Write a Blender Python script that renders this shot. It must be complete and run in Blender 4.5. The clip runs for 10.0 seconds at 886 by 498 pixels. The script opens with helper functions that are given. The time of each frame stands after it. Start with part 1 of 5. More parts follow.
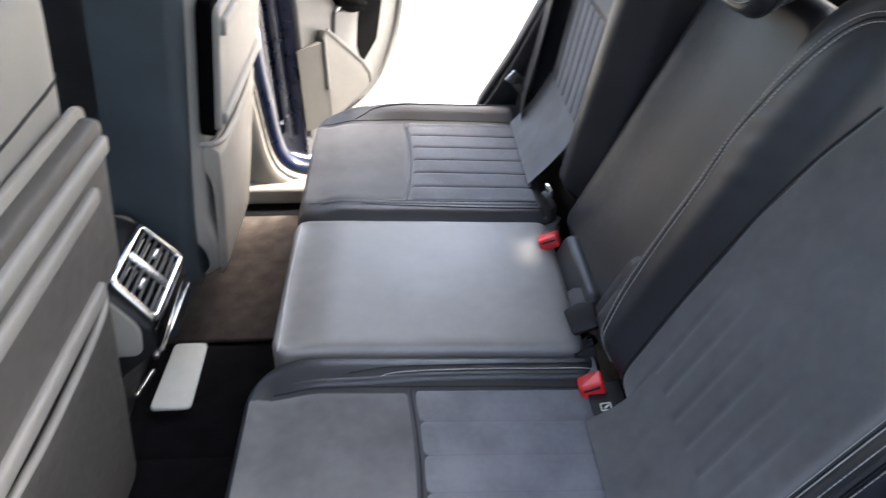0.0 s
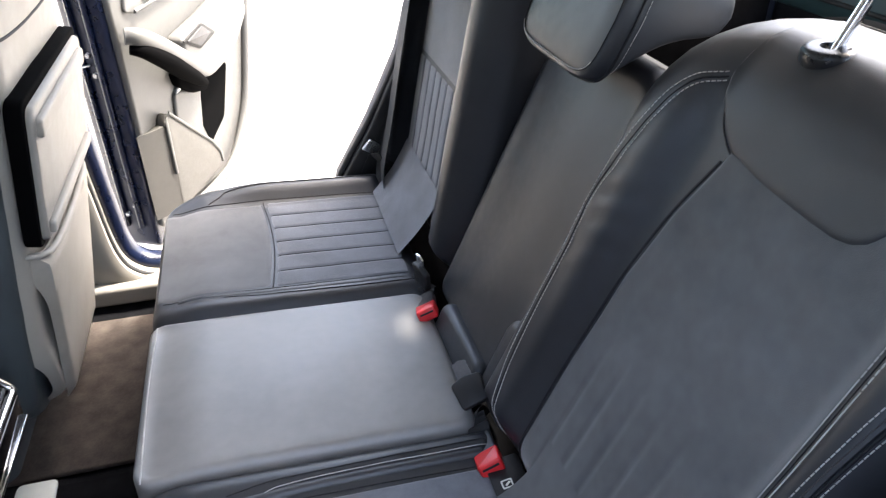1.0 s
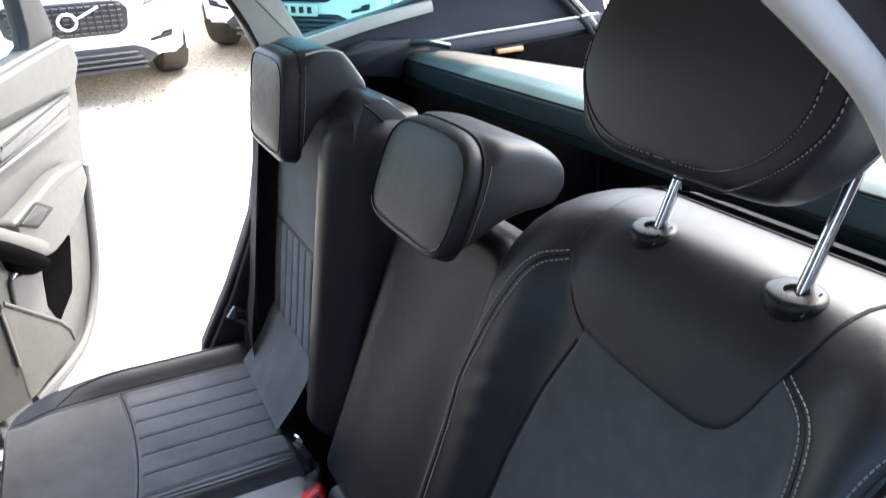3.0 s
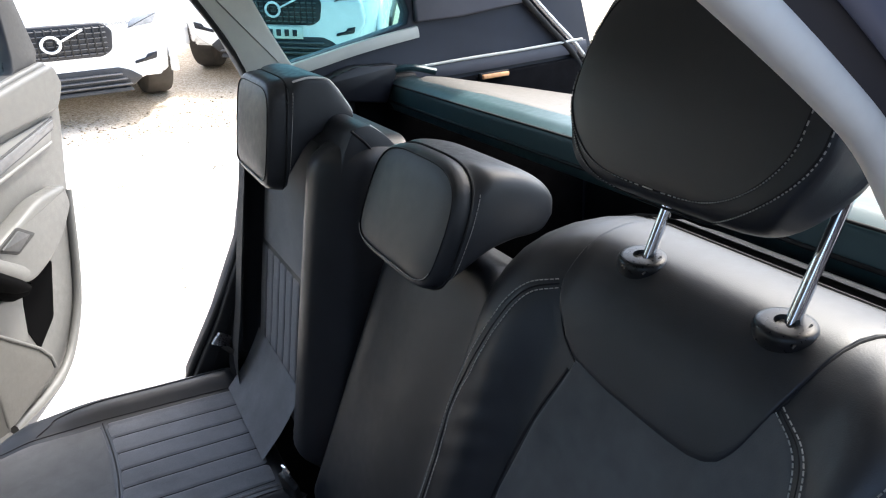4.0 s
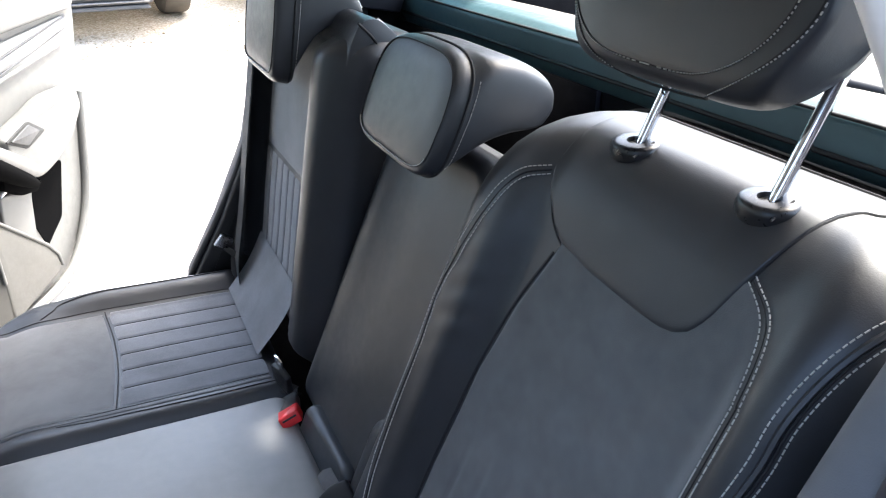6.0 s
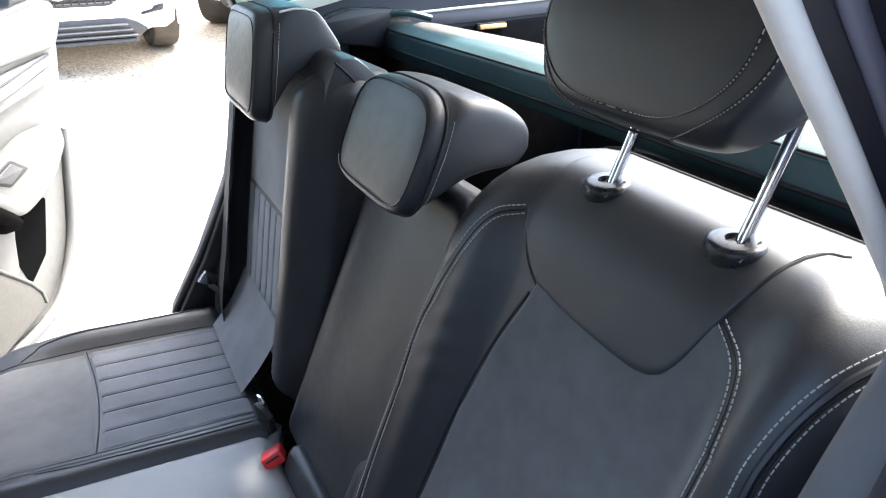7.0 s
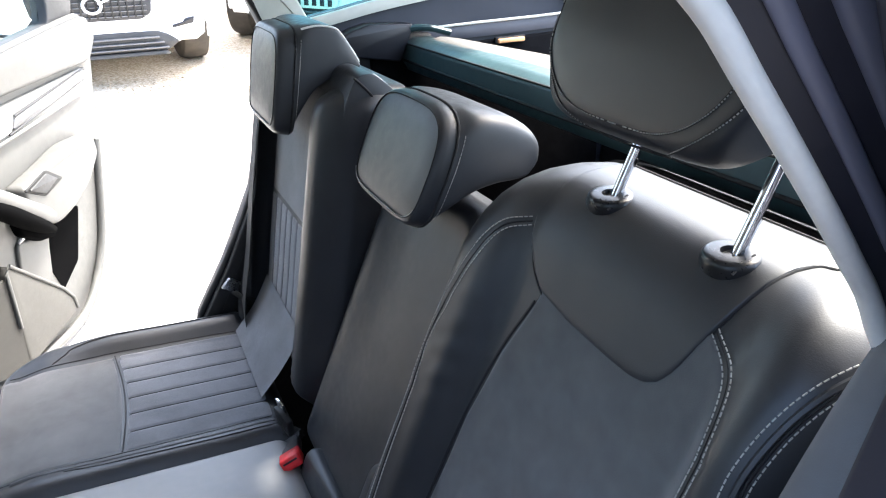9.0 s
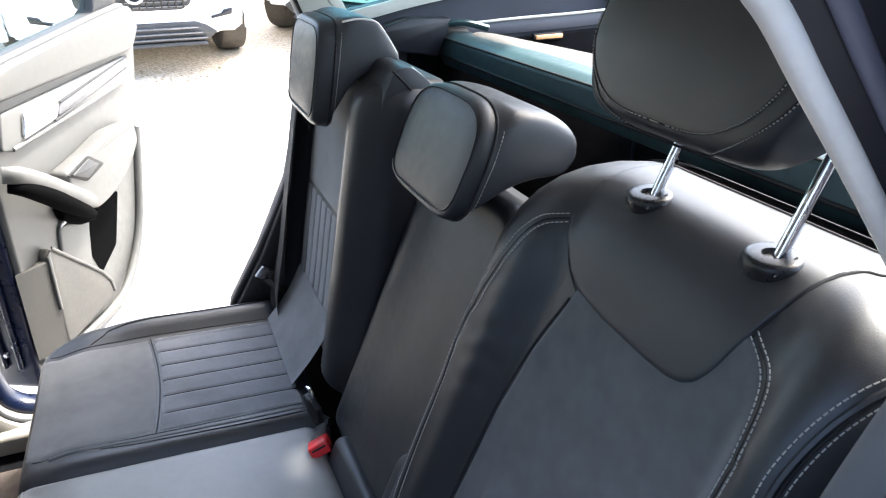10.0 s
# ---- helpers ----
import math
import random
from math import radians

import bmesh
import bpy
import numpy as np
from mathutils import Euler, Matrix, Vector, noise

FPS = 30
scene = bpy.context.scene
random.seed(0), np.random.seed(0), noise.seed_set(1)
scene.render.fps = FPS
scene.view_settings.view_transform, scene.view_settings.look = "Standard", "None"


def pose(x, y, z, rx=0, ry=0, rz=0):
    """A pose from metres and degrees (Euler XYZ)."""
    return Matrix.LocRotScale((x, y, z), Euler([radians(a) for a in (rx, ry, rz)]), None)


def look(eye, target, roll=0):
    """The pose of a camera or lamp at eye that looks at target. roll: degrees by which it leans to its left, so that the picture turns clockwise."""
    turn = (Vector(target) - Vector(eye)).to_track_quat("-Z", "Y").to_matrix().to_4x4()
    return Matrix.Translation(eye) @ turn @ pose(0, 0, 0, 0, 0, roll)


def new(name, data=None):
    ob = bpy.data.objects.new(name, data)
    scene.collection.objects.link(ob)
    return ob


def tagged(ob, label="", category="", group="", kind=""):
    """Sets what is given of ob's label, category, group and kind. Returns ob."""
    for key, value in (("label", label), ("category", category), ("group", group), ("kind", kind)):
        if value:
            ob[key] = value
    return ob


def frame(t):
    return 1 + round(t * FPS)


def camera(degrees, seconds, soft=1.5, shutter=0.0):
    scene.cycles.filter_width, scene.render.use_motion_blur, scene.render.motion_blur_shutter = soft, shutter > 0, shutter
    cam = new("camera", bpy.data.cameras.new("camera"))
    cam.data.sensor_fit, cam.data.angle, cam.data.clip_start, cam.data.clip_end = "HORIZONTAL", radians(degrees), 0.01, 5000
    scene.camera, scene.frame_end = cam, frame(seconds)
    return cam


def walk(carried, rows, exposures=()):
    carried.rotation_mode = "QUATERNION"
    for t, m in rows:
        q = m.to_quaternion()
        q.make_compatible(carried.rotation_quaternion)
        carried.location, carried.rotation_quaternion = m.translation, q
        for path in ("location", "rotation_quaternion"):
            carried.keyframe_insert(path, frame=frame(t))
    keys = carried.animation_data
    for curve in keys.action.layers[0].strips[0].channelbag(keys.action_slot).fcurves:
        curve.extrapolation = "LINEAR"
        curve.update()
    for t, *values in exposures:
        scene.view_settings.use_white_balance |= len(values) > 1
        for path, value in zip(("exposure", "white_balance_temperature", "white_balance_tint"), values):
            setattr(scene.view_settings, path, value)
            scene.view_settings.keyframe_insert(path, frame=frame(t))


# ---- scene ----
cam = camera(66.9, 10.0, soft=1.1, shutter=0.4)
PATH = [
    (0, (0.181, -0.907, 1.473), (0.279, 0.667, 0.242), 0.8),
    (0.5, (0.191, -0.862, 1.467), (0.531, 0.727, 0.3), 0.8),
    (1, (0.199, -0.847, 1.48), (0.668, 0.759, 0.384), 1.0),
    (1.5, (0.204, -0.846, 1.473), (0.764, 0.757, 0.416), 2.6),
    (2, (0.234, -0.818, 1.509), (0.94, 0.757, 0.499), 0.0),
    (2.5, (0.252, -0.798, 1.541), (1.047, 0.792, 0.624), -1.6),
    (3, (0.254, -0.787, 1.567), (1.089, 0.826, 0.729), -1.8),
    (3.2, (0.263, -0.783, 1.57), (1.112, 0.846, 0.778), -2.0),
    (4.3, (0.253, -0.778, 1.576), (1.163, 0.821, 0.793), -0.8),
    (4.5, (0.26, -0.782, 1.555), (1.176, 0.794, 0.733), 0.3),
    (5, (0.255, -0.794, 1.545), (1.13, 0.779, 0.673), 0.4),
    (5.5, (0.246, -0.809, 1.525), (1.07, 0.777, 0.628), 1.7),
    (6, (0.255, -0.823, 1.507), (1.081, 0.749, 0.587), 1.6),
    (6.2, (0.263, -0.821, 1.512), (1.115, 0.741, 0.6), 1.3),
    (7.5, (0.278, -0.83, 1.525), (1.127, 0.773, 0.683), 0.5),
    (8, (0.269, -0.839, 1.522), (1.083, 0.763, 0.645), 1.0),
    (8.5, (0.281, -0.84, 1.531), (1.106, 0.767, 0.672), 0.1),
    (9, (0.281, -0.853, 1.537), (1.078, 0.782, 0.704), 0.2),
    (9.5, (0.277, -0.857, 1.532), (1.044, 0.787, 0.691), 0.7),
    (10, (0.269, -0.854, 1.537), (0.991, 0.809, 0.692), 0.9),
]
walk(cam, [(t, look(eye, target, roll)) for t, eye, target, roll in PATH],
     exposures=[(0.0, 3.45, 6840, 9.0), (0.5, 3.53, 6840, 9.0), (1.5, 3.6, 6740, 9.0), (2.0, 3.68, 6580, 9.0), (2.4, 3.68, 6580, 9.0), (3.0, 2.8, 6360, 6.0), (3.4, 2.4, 6360, 6.0), (4.5, 2.26, 6360, 6.0), (5.0, 2.97, 6360, 6.0), (5.5, 3.1, 6360, 6.0), (6.0, 3.4, 6360, 6.0), (7.5, 3.34, 6360, 6.0), (8.5, 3.36, 6360, 6.0), (10.0, 3.15, 6360, 6.0)])

from mathutils.bvhtree import BVHTree

# ---- world, sun, exposure ----
SUN_DIR = Vector((0.45, 0.12, 0.84)).normalized()
world = bpy.data.worlds.new("sky")
scene.world = world
world.use_nodes = True
_nt = world.node_tree
_sky = _nt.nodes.new("ShaderNodeTexSky")
_sky.sky_type = "NISHITA"
_sky.sun_disc = False
_sky.sun_elevation = math.asin(SUN_DIR.z)
_sky.sun_rotation = math.atan2(SUN_DIR.x, SUN_DIR.y)
_sky.air_density, _sky.dust_density = 1.0, 4.8
_nt.links.new(_sky.outputs[0], _nt.nodes["Background"].inputs[0])
_nt.nodes["Background"].inputs[1].default_value = 0.15
sun = new("sun", bpy.data.lights.new("sun", "SUN"))
sun.data.energy, sun.data.angle, sun.data.color = 1.75, radians(4.5), (1.0, 0.96, 0.91)
sun.matrix_world = look(SUN_DIR * 20, (0, 0, 0))


# ---- materials ----
def material(name, color, rough=0.5, metal=0.0, vary=0.25, scale=12.0, bump=0.0, bump_scale=400.0, coat=0.0, spec=0.5, voronoi=False, stain=0.0, sheen=0.0, uneven=0.07):
    m = bpy.data.materials.new(name)
    m.use_nodes = True
    nt = m.node_tree
    b = nt.nodes["Principled BSDF"]
    b.inputs["Metallic"].default_value = metal
    b.inputs["Specular IOR Level"].default_value = spec
    b.inputs["Coat Weight"].default_value = coat
    b.inputs["Sheen Weight"].default_value = sheen
    co = nt.nodes.new("ShaderNodeTexCoord")

    def noise_of(s, detail=4.0):
        n = nt.nodes.new("ShaderNodeTexNoise")
        n.inputs["Scale"].default_value, n.inputs["Detail"].default_value = s, detail
        nt.links.new(co.outputs["Object"], n.inputs["Vector"])
        return n

    big, small = noise_of(scale), noise_of(scale * 9)
    add = nt.nodes.new("ShaderNodeMath")
    add.operation = "MULTIPLY_ADD"
    add.inputs[1].default_value = 0.45
    nt.links.new(small.outputs["Fac"], add.inputs[0])
    nt.links.new(big.outputs["Fac"], add.inputs[2])
    ramp = nt.nodes.new("ShaderNodeMapRange")
    ramp.inputs["From Min"].default_value, ramp.inputs["From Max"].default_value = 0.5, 0.95
    ramp.inputs["To Min"].default_value, ramp.inputs["To Max"].default_value = 1 - vary, 1 + vary
    nt.links.new(add.outputs[0], ramp.inputs["Value"])
    mix = nt.nodes.new("ShaderNodeVectorMath")
    mix.operation = "SCALE"
    mix.inputs[0].default_value = color[:3]
    nt.links.new(ramp.outputs[0], mix.inputs["Scale"])
    nt.links.new(mix.outputs[0], b.inputs["Base Color"])
    rr = nt.nodes.new("ShaderNodeMapRange")
    rr.inputs["From Min"].default_value, rr.inputs["From Max"].default_value = 0.3, 0.7
    rr.inputs["To Min"].default_value, rr.inputs["To Max"].default_value = max(0.02, rough - uneven), min(1, rough + uneven)
    nt.links.new(small.outputs["Fac"], rr.inputs["Value"])
    nt.links.new(rr.outputs[0], b.inputs["Roughness"])
    if bump:
        if voronoi:
            t = nt.nodes.new("ShaderNodeTexVoronoi")
            t.inputs["Scale"].default_value = bump_scale
            nt.links.new(co.outputs["Object"], t.inputs["Vector"])
            out = t.outputs["Distance"]
        else:
            out = noise_of(bump_scale, 3.0).outputs["Fac"]
        bp = nt.nodes.new("ShaderNodeBump")
        bp.inputs["Strength"].default_value, bp.inputs["Distance"].default_value = bump, 0.001
        nt.links.new(out, bp.inputs["Height"])
        nt.links.new(bp.outputs[0], b.inputs["Normal"])
    return m


LEATHER = material("black leather", (0.0175, 0.0192, 0.0232), 0.44, vary=0.22, scale=7, bump=0.17, bump_scale=800, spec=0.58, uneven=0.05)
FRONTLEATHER = material("dark teal grey leather", (0.040, 0.050, 0.056), 0.5, vary=0.2, scale=6, bump=0.16, bump_scale=900)
# paler than the other leather: the daylight sheen is in the base colour
SHEEN_LEATHER = material("black leather paled for sheen", (0.180, 0.172, 0.164), 0.45, vary=0.12, scale=6, bump=0.16, bump_scale=700, spec=0.85, uneven=0.03)
VINYL = material("dark grey vinyl", (0.034, 0.037, 0.042), 0.43, vary=0.15, scale=9, bump=0.16, bump_scale=900)
LINING = material("blue grey lining", (0.115, 0.12, 0.135), 0.8, vary=0.15, scale=9, bump=0.2, bump_scale=900)
SUEDE = material("grey suede", (0.088, 0.0885, 0.089), 0.92, vary=0.36, scale=5.5, bump=0.4, bump_scale=900, sheen=0.4)
RIBBED = material("blue grey ribbed cloth", (0.118, 0.122, 0.133), 0.85, vary=0.25, scale=14, bump=0.5, bump_scale=1100, sheen=0.35)
SEAM = material("dark seam", (0.008, 0.008, 0.009), 0.8, vary=0.1)
PIPING = material("pale piping cord", (0.70, 0.69, 0.66), 0.6, vary=0.1, scale=60)
THREAD = material("grey thread", (0.38, 0.37, 0.35), 0.8, vary=0.15, scale=60)
BLACK = material("black plastic", (0.012, 0.012, 0.013), 0.5, vary=0.2, bump=0.25, bump_scale=900, spec=0.35)
GUIDE = material("glossy black guide plastic", (0.012, 0.012, 0.013), 0.32, vary=0.2, scale=30, spec=0.4)
GLOSS = material("gloss black plastic", (0.006, 0.006, 0.007), 0.08, vary=0.1)
BEIGE = material("beige plastic", (0.25, 0.231, 0.205), 0.55, vary=0.06, scale=5, bump=0.3, bump_scale=900)
DOORLINING = material("pale door lining", (0.088, 0.087, 0.083), 0.5, vary=0.06, scale=5, bump=0.3, bump_scale=900)
DOORPALE = material("pale door strip", (0.135, 0.134, 0.128), 0.5, vary=0.06, scale=5, bump=0.2, bump_scale=900)
DOORGRILLE = material("perforated door vinyl", (0.055, 0.052, 0.047), 0.7, vary=0.10, scale=9, bump=0.5, bump_scale=1200)
BRUSHED = material("dark brushed metal", (0.11, 0.11, 0.115), 0.4, metal=0.2, vary=0.2, scale=40)
# near black that stands for shade in gaps and hollows
SHADE_BLACK = material("near black for shade", (0.0018, 0.0018, 0.002), 0.95, spec=0.02, vary=0.2)
# two shaded copies of the beige, for the near front seat only
BEIGE_SHADED = material("beige plastic darkened for shade", (0.085, 0.076, 0.066), 0.6, vary=0.06, scale=5, bump=0.3, bump_scale=900)
VINYL_SHADED = material("beige woven vinyl darkened for shade", (0.045, 0.040, 0.034), 0.75, vary=0.12, scale=9, bump=0.4, bump_scale=1200)
BEIGE_DARK = material("beige woven vinyl", (0.27, 0.243, 0.21), 0.7, vary=0.12, scale=9, bump=0.4, bump_scale=1200)
PILLAR = material("pale grey trim", (0.66, 0.67, 0.61), 0.7, vary=0.08, scale=6, bump=0.3, bump_scale=900)
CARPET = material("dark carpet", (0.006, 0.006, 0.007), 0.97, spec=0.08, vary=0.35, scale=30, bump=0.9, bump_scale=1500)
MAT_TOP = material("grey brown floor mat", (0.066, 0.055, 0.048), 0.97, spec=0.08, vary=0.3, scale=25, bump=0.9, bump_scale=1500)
CHROME = material("chrome", (0.85, 0.85, 0.86), 0.07, metal=1.0, vary=0.03)
SATIN = material("satin metal", (0.62, 0.62, 0.63), 0.3, metal=1.0, vary=0.08, scale=30)
NAVY = material("navy paint", (0.003, 0.0065, 0.024), 0.3, vary=0.08, coat=0.12, scale=3)
PILLARNAVY = material("dark navy inner paint", (0.034, 0.032, 0.042), 0.42, vary=0.12, scale=5)
# colour of the sky's reflection on the navy door frame
PAINT_SHEEN = material("lilac grey sheen of navy paint", (0.17, 0.165, 0.215), 0.42, vary=0.08, scale=8)
RUBBER = material("black rubber", (0.012, 0.012, 0.012), 0.75, vary=0.2)
GREYRUB = material("pale edge seal", (0.92, 0.88, 0.83), 0.5, vary=0.05, scale=20)
RED = material("red plastic", (0.62, 0.018, 0.022), 0.38, vary=0.12, scale=60)
WEB = material("black webbing", (0.012, 0.012, 0.013), 0.8, vary=0.3, scale=80, bump=0.5, bump_scale=1500)
WHITE = material("white car paint", (0.80, 0.80, 0.80), 0.25, vary=0.03, coat=0.6, scale=2)
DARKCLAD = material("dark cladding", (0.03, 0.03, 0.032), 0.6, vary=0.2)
GRILLE = material("grille black", (0.010, 0.011, 0.016), 0.45, vary=0.2)
TYRE = material("dusty tyre rubber", (0.050, 0.044, 0.038), 0.85, vary=0.3, scale=10)
LAMPG = material("lamp lens", (0.35, 0.36, 0.38), 0.1, vary=0.3, scale=20)
AMBER = material("amber lens", (0.95, 0.48, 0.22), 0.3, vary=0.1)
COVER = material("grey cargo cover cloth", (0.095, 0.088, 0.081), 0.6, vary=0.12, scale=10, bump=0.3, bump_scale=900)
BAND = material("dark blue grey moulded band", (0.085, 0.086, 0.102), 0.5, vary=0.12, scale=8, bump=0.2, bump_scale=900)
CARGOSIDE = material("blue grey cargo lining", (0.026, 0.030, 0.042), 0.55, vary=0.2, scale=4, spec=0.35)
# the teal is light from the tinted window, put into the base colour
CASSETTE_LIT = material("dark cassette with teal window light", (0.034, 0.070, 0.080), 0.4, vary=0.15, scale=8)
LINER = material("grey headliner", (0.42, 0.42, 0.40), 0.95, vary=0.06, bump=0.3, bump_scale=1200)
WALLM = material("tan block wall", (0.45, 0.38, 0.29), 0.9, vary=0.2, scale=2, bump=0.6, bump_scale=60)


def glass(name, tint):
    m = bpy.data.materials.new(name)
    m.use_nodes = True
    nt = m.node_tree
    b = nt.nodes["Principled BSDF"]
    b.inputs["Base Color"].default_value = (*tint, 1)
    b.inputs["Roughness"].default_value = 0.02
    b.inputs["Transmission Weight"].default_value = 1.0
    b.inputs["IOR"].default_value = 1.02
    return m


TINTED = glass("teal tinted glass", (0.20, 0.44, 0.47))
CLEAR = glass("pale green glass", (0.80, 0.90, 0.86))


def ground_material():
    m = bpy.data.materials.new("pale gravel")
    m.use_nodes = True
    nt = m.node_tree
    b = nt.nodes["Principled BSDF"]
    b.inputs["Roughness"].default_value = 0.95
    co = nt.nodes.new("ShaderNodeTexCoord")
    a = nt.nodes.new("ShaderNodeTexNoise")
    a.inputs["Scale"].default_value, a.inputs["Detail"].default_value = 1.1, 8
    s = nt.nodes.new("ShaderNodeTexVoronoi")
    s.inputs["Scale"].default_value = 70
    for n in (a, s):
        nt.links.new(co.outputs["Object"], n.inputs["Vector"])
    r = nt.nodes.new("ShaderNodeValToRGB")
    r.color_ramp.elements[0].position, r.color_ramp.elements[0].color = 0.34, (0.60, 0.55, 0.485, 1)
    r.color_ramp.elements[1].position, r.color_ramp.elements[1].color = 0.58, (0.70, 0.675, 0.635, 1)
    nt.links.new(a.outputs["Fac"], r.inputs[0])
    h = nt.nodes.new("ShaderNodeMapRange")
    h.inputs["From Max"].default_value = 0.6
    h.inputs["To Min"].default_value, h.inputs["To Max"].default_value = 1.08, 0.84
    nt.links.new(s.outputs["Distance"], h.inputs["Value"])
    v = nt.nodes.new("ShaderNodeVectorMath")
    v.operation = "SCALE"
    # darker tan, cell by cell, towards the row of parked cars
    sep = nt.nodes.new("ShaderNodeSeparateXYZ")
    nt.links.new(co.outputs["Object"], sep.inputs[0])
    wob = nt.nodes.new("ShaderNodeMath")
    wob.operation = "MULTIPLY_ADD"
    wob.inputs[1].default_value = 0.9
    nt.links.new(a.outputs["Fac"], wob.inputs[0])
    nt.links.new(sep.outputs["Y"], wob.inputs[2])
    tan_fade = nt.nodes.new("ShaderNodeMapRange")
    tan_fade.inputs["From Min"].default_value, tan_fade.inputs["From Max"].default_value = 4.95, 5.5
    nt.links.new(wob.outputs[0], tan_fade.inputs["Value"])
    cell = nt.nodes.new("ShaderNodeValToRGB")
    cell.color_ramp.elements[0].position, cell.color_ramp.elements[0].color = 0.2, (0.42, 0.34, 0.245, 1)
    cell.color_ramp.elements[1].position, cell.color_ramp.elements[1].color = 0.8, (0.64, 0.555, 0.44, 1)
    nt.links.new(s.outputs["Color"], cell.inputs[0])
    both = nt.nodes.new("ShaderNodeMix")
    both.data_type = "RGBA"
    nt.links.new(tan_fade.outputs[0], both.inputs[0])
    nt.links.new(r.outputs[0], both.inputs[6])
    nt.links.new(cell.outputs[0], both.inputs[7])
    # near side ground, unseen, darkened to cut light bounced into the car
    near_dark = nt.nodes.new("ShaderNodeMapRange")
    near_dark.inputs["From Min"].default_value, near_dark.inputs["From Max"].default_value = 0.15, -0.05
    nt.links.new(sep.outputs["Y"], near_dark.inputs["Value"])
    ground_mix = nt.nodes.new("ShaderNodeMix")
    ground_mix.data_type = "RGBA"
    ground_mix.inputs[7].default_value = (0.05, 0.05, 0.052, 1)
    nt.links.new(near_dark.outputs[0], ground_mix.inputs[0])
    nt.links.new(both.outputs[2], ground_mix.inputs[6])
    nt.links.new(ground_mix.outputs[2], v.inputs[0])
    nt.links.new(h.outputs[0], v.inputs["Scale"])
    nt.links.new(v.outputs[0], b.inputs["Base Color"])
    bp = nt.nodes.new("ShaderNodeBump")
    bp.inputs["Strength"].default_value, bp.inputs["Distance"].default_value = 0.4, 0.008
    nt.links.new(s.outputs["Distance"], bp.inputs["Height"])
    nt.links.new(bp.outputs[0], b.inputs["Normal"])
    return m


GRAVEL = ground_material()
STONE = material("tan stone", (0.46, 0.38, 0.28), 0.95, vary=0.4, scale=18)
WEED = material("dry green weed", (0.22, 0.21, 0.14), 0.8, vary=0.3, scale=20)


# ---- mesh helpers ----
def thing(name, label, category, group="", kind="", at=(0, 0, 0)):
    ob = new(name)
    ob.empty_display_size = 0.05
    ob.location = at
    return tagged(ob, label, category, group, kind)


def mesh_of(name, bm, mat, smooth=True):
    bmesh.ops.recalc_face_normals(bm, faces=bm.faces)
    me = bpy.data.meshes.new(name)
    bm.to_mesh(me)
    bm.free()
    me.materials.append(mat)
    if smooth:
        me.polygons.foreach_set("use_smooth", [True] * len(me.polygons))
        me.set_sharp_from_angle(angle=radians(48))
    return me


def part(name, bm, mat, parent, label="", smooth=True):
    ob = new(name, mesh_of(name, bm, mat, smooth))
    if parent is not None:
        ob.parent = parent
        p = parent
        off = Vector((0, 0, 0))
        while p is not None:
            off += p.location
            p = p.parent
        ob.location = -off
    return tagged(ob, label)


def solid(name, bm, mat, label, category, kind="", group="", smooth=True):
    return tagged(new(name, mesh_of(name, bm, mat, smooth)), label, category, group, kind)


def smooth01(x):
    x = min(1.0, max(0.0, x))
    return x * x * (3 - 2 * x)


def lerp_list(table, x):
    """Smooth reading of a short table of (x, y) pairs."""
    if x <= table[0][0]:
        return table[0][1]
    for (x0, y0), (x1, y1) in zip(table, table[1:]):
        if x <= x1:
            return y0 + (y1 - y0) * (x - x0) / (x1 - x0)
    return table[-1][1]


def curve_points(pts, n):
    """n points on a Catmull-Rom curve through pts."""
    pts = [Vector(p) for p in pts]
    ext = [2 * pts[0] - pts[1], *pts, 2 * pts[-1] - pts[-2]]
    out = []
    segs = len(pts) - 1
    for i in range(n):
        x = i / (n - 1) * segs
        k = min(int(x), segs - 1)
        t = x - k
        a, b, c, d = ext[k:k + 4]
        out.append(0.5 * ((2 * b) + (c - a) * t + (2 * a - 5 * b + 4 * c - d) * t * t + (3 * b - a - 3 * c + d) * t ** 3))
    return out


def add_tube(bm, pts, radius, sides=8, flat=1.0, axis=None, closed=False):
    """A tube along pts; radius a number or a function of the share of the length."""
    pts = [Vector(p) for p in pts]
    n = len(pts)
    rings = []
    up = Vector(axis) if axis else Vector((0.13, 0.21, 1))
    for i, p in enumerate(pts):
        if closed:
            d = pts[(i + 1) % n] - pts[i - 1]
        else:
            d = pts[min(i + 1, n - 1)] - pts[max(i - 1, 0)]
        d = d.normalized() if d.length > 1e-9 else Vector((0, 0, 1))
        s = d.cross(up)
        s = s.normalized() if s.length > 1e-6 else d.orthogonal().normalized()
        q = s.cross(d)
        r = radius(i / max(1, n - 1)) if callable(radius) else radius
        rings.append([bm.verts.new(p + s * (r * math.cos(a)) + q * (r * flat * math.sin(a))) for a in [2 * math.pi * k / sides for k in range(sides)]])
    for i in range(n if closed else n - 1):
        a, b = rings[i], rings[(i + 1) % n]
        for k in range(sides):
            bm.faces.new((a[k], a[(k + 1) % sides], b[(k + 1) % sides], b[k]))
    if not closed:
        bm.faces.new(rings[0])
        bm.faces.new(rings[-1])
    return bm


def tube(pts, radius, sides=8, flat=1.0, axis=None, closed=False):
    return add_tube(bmesh.new(), pts, radius, sides, flat, axis, closed)


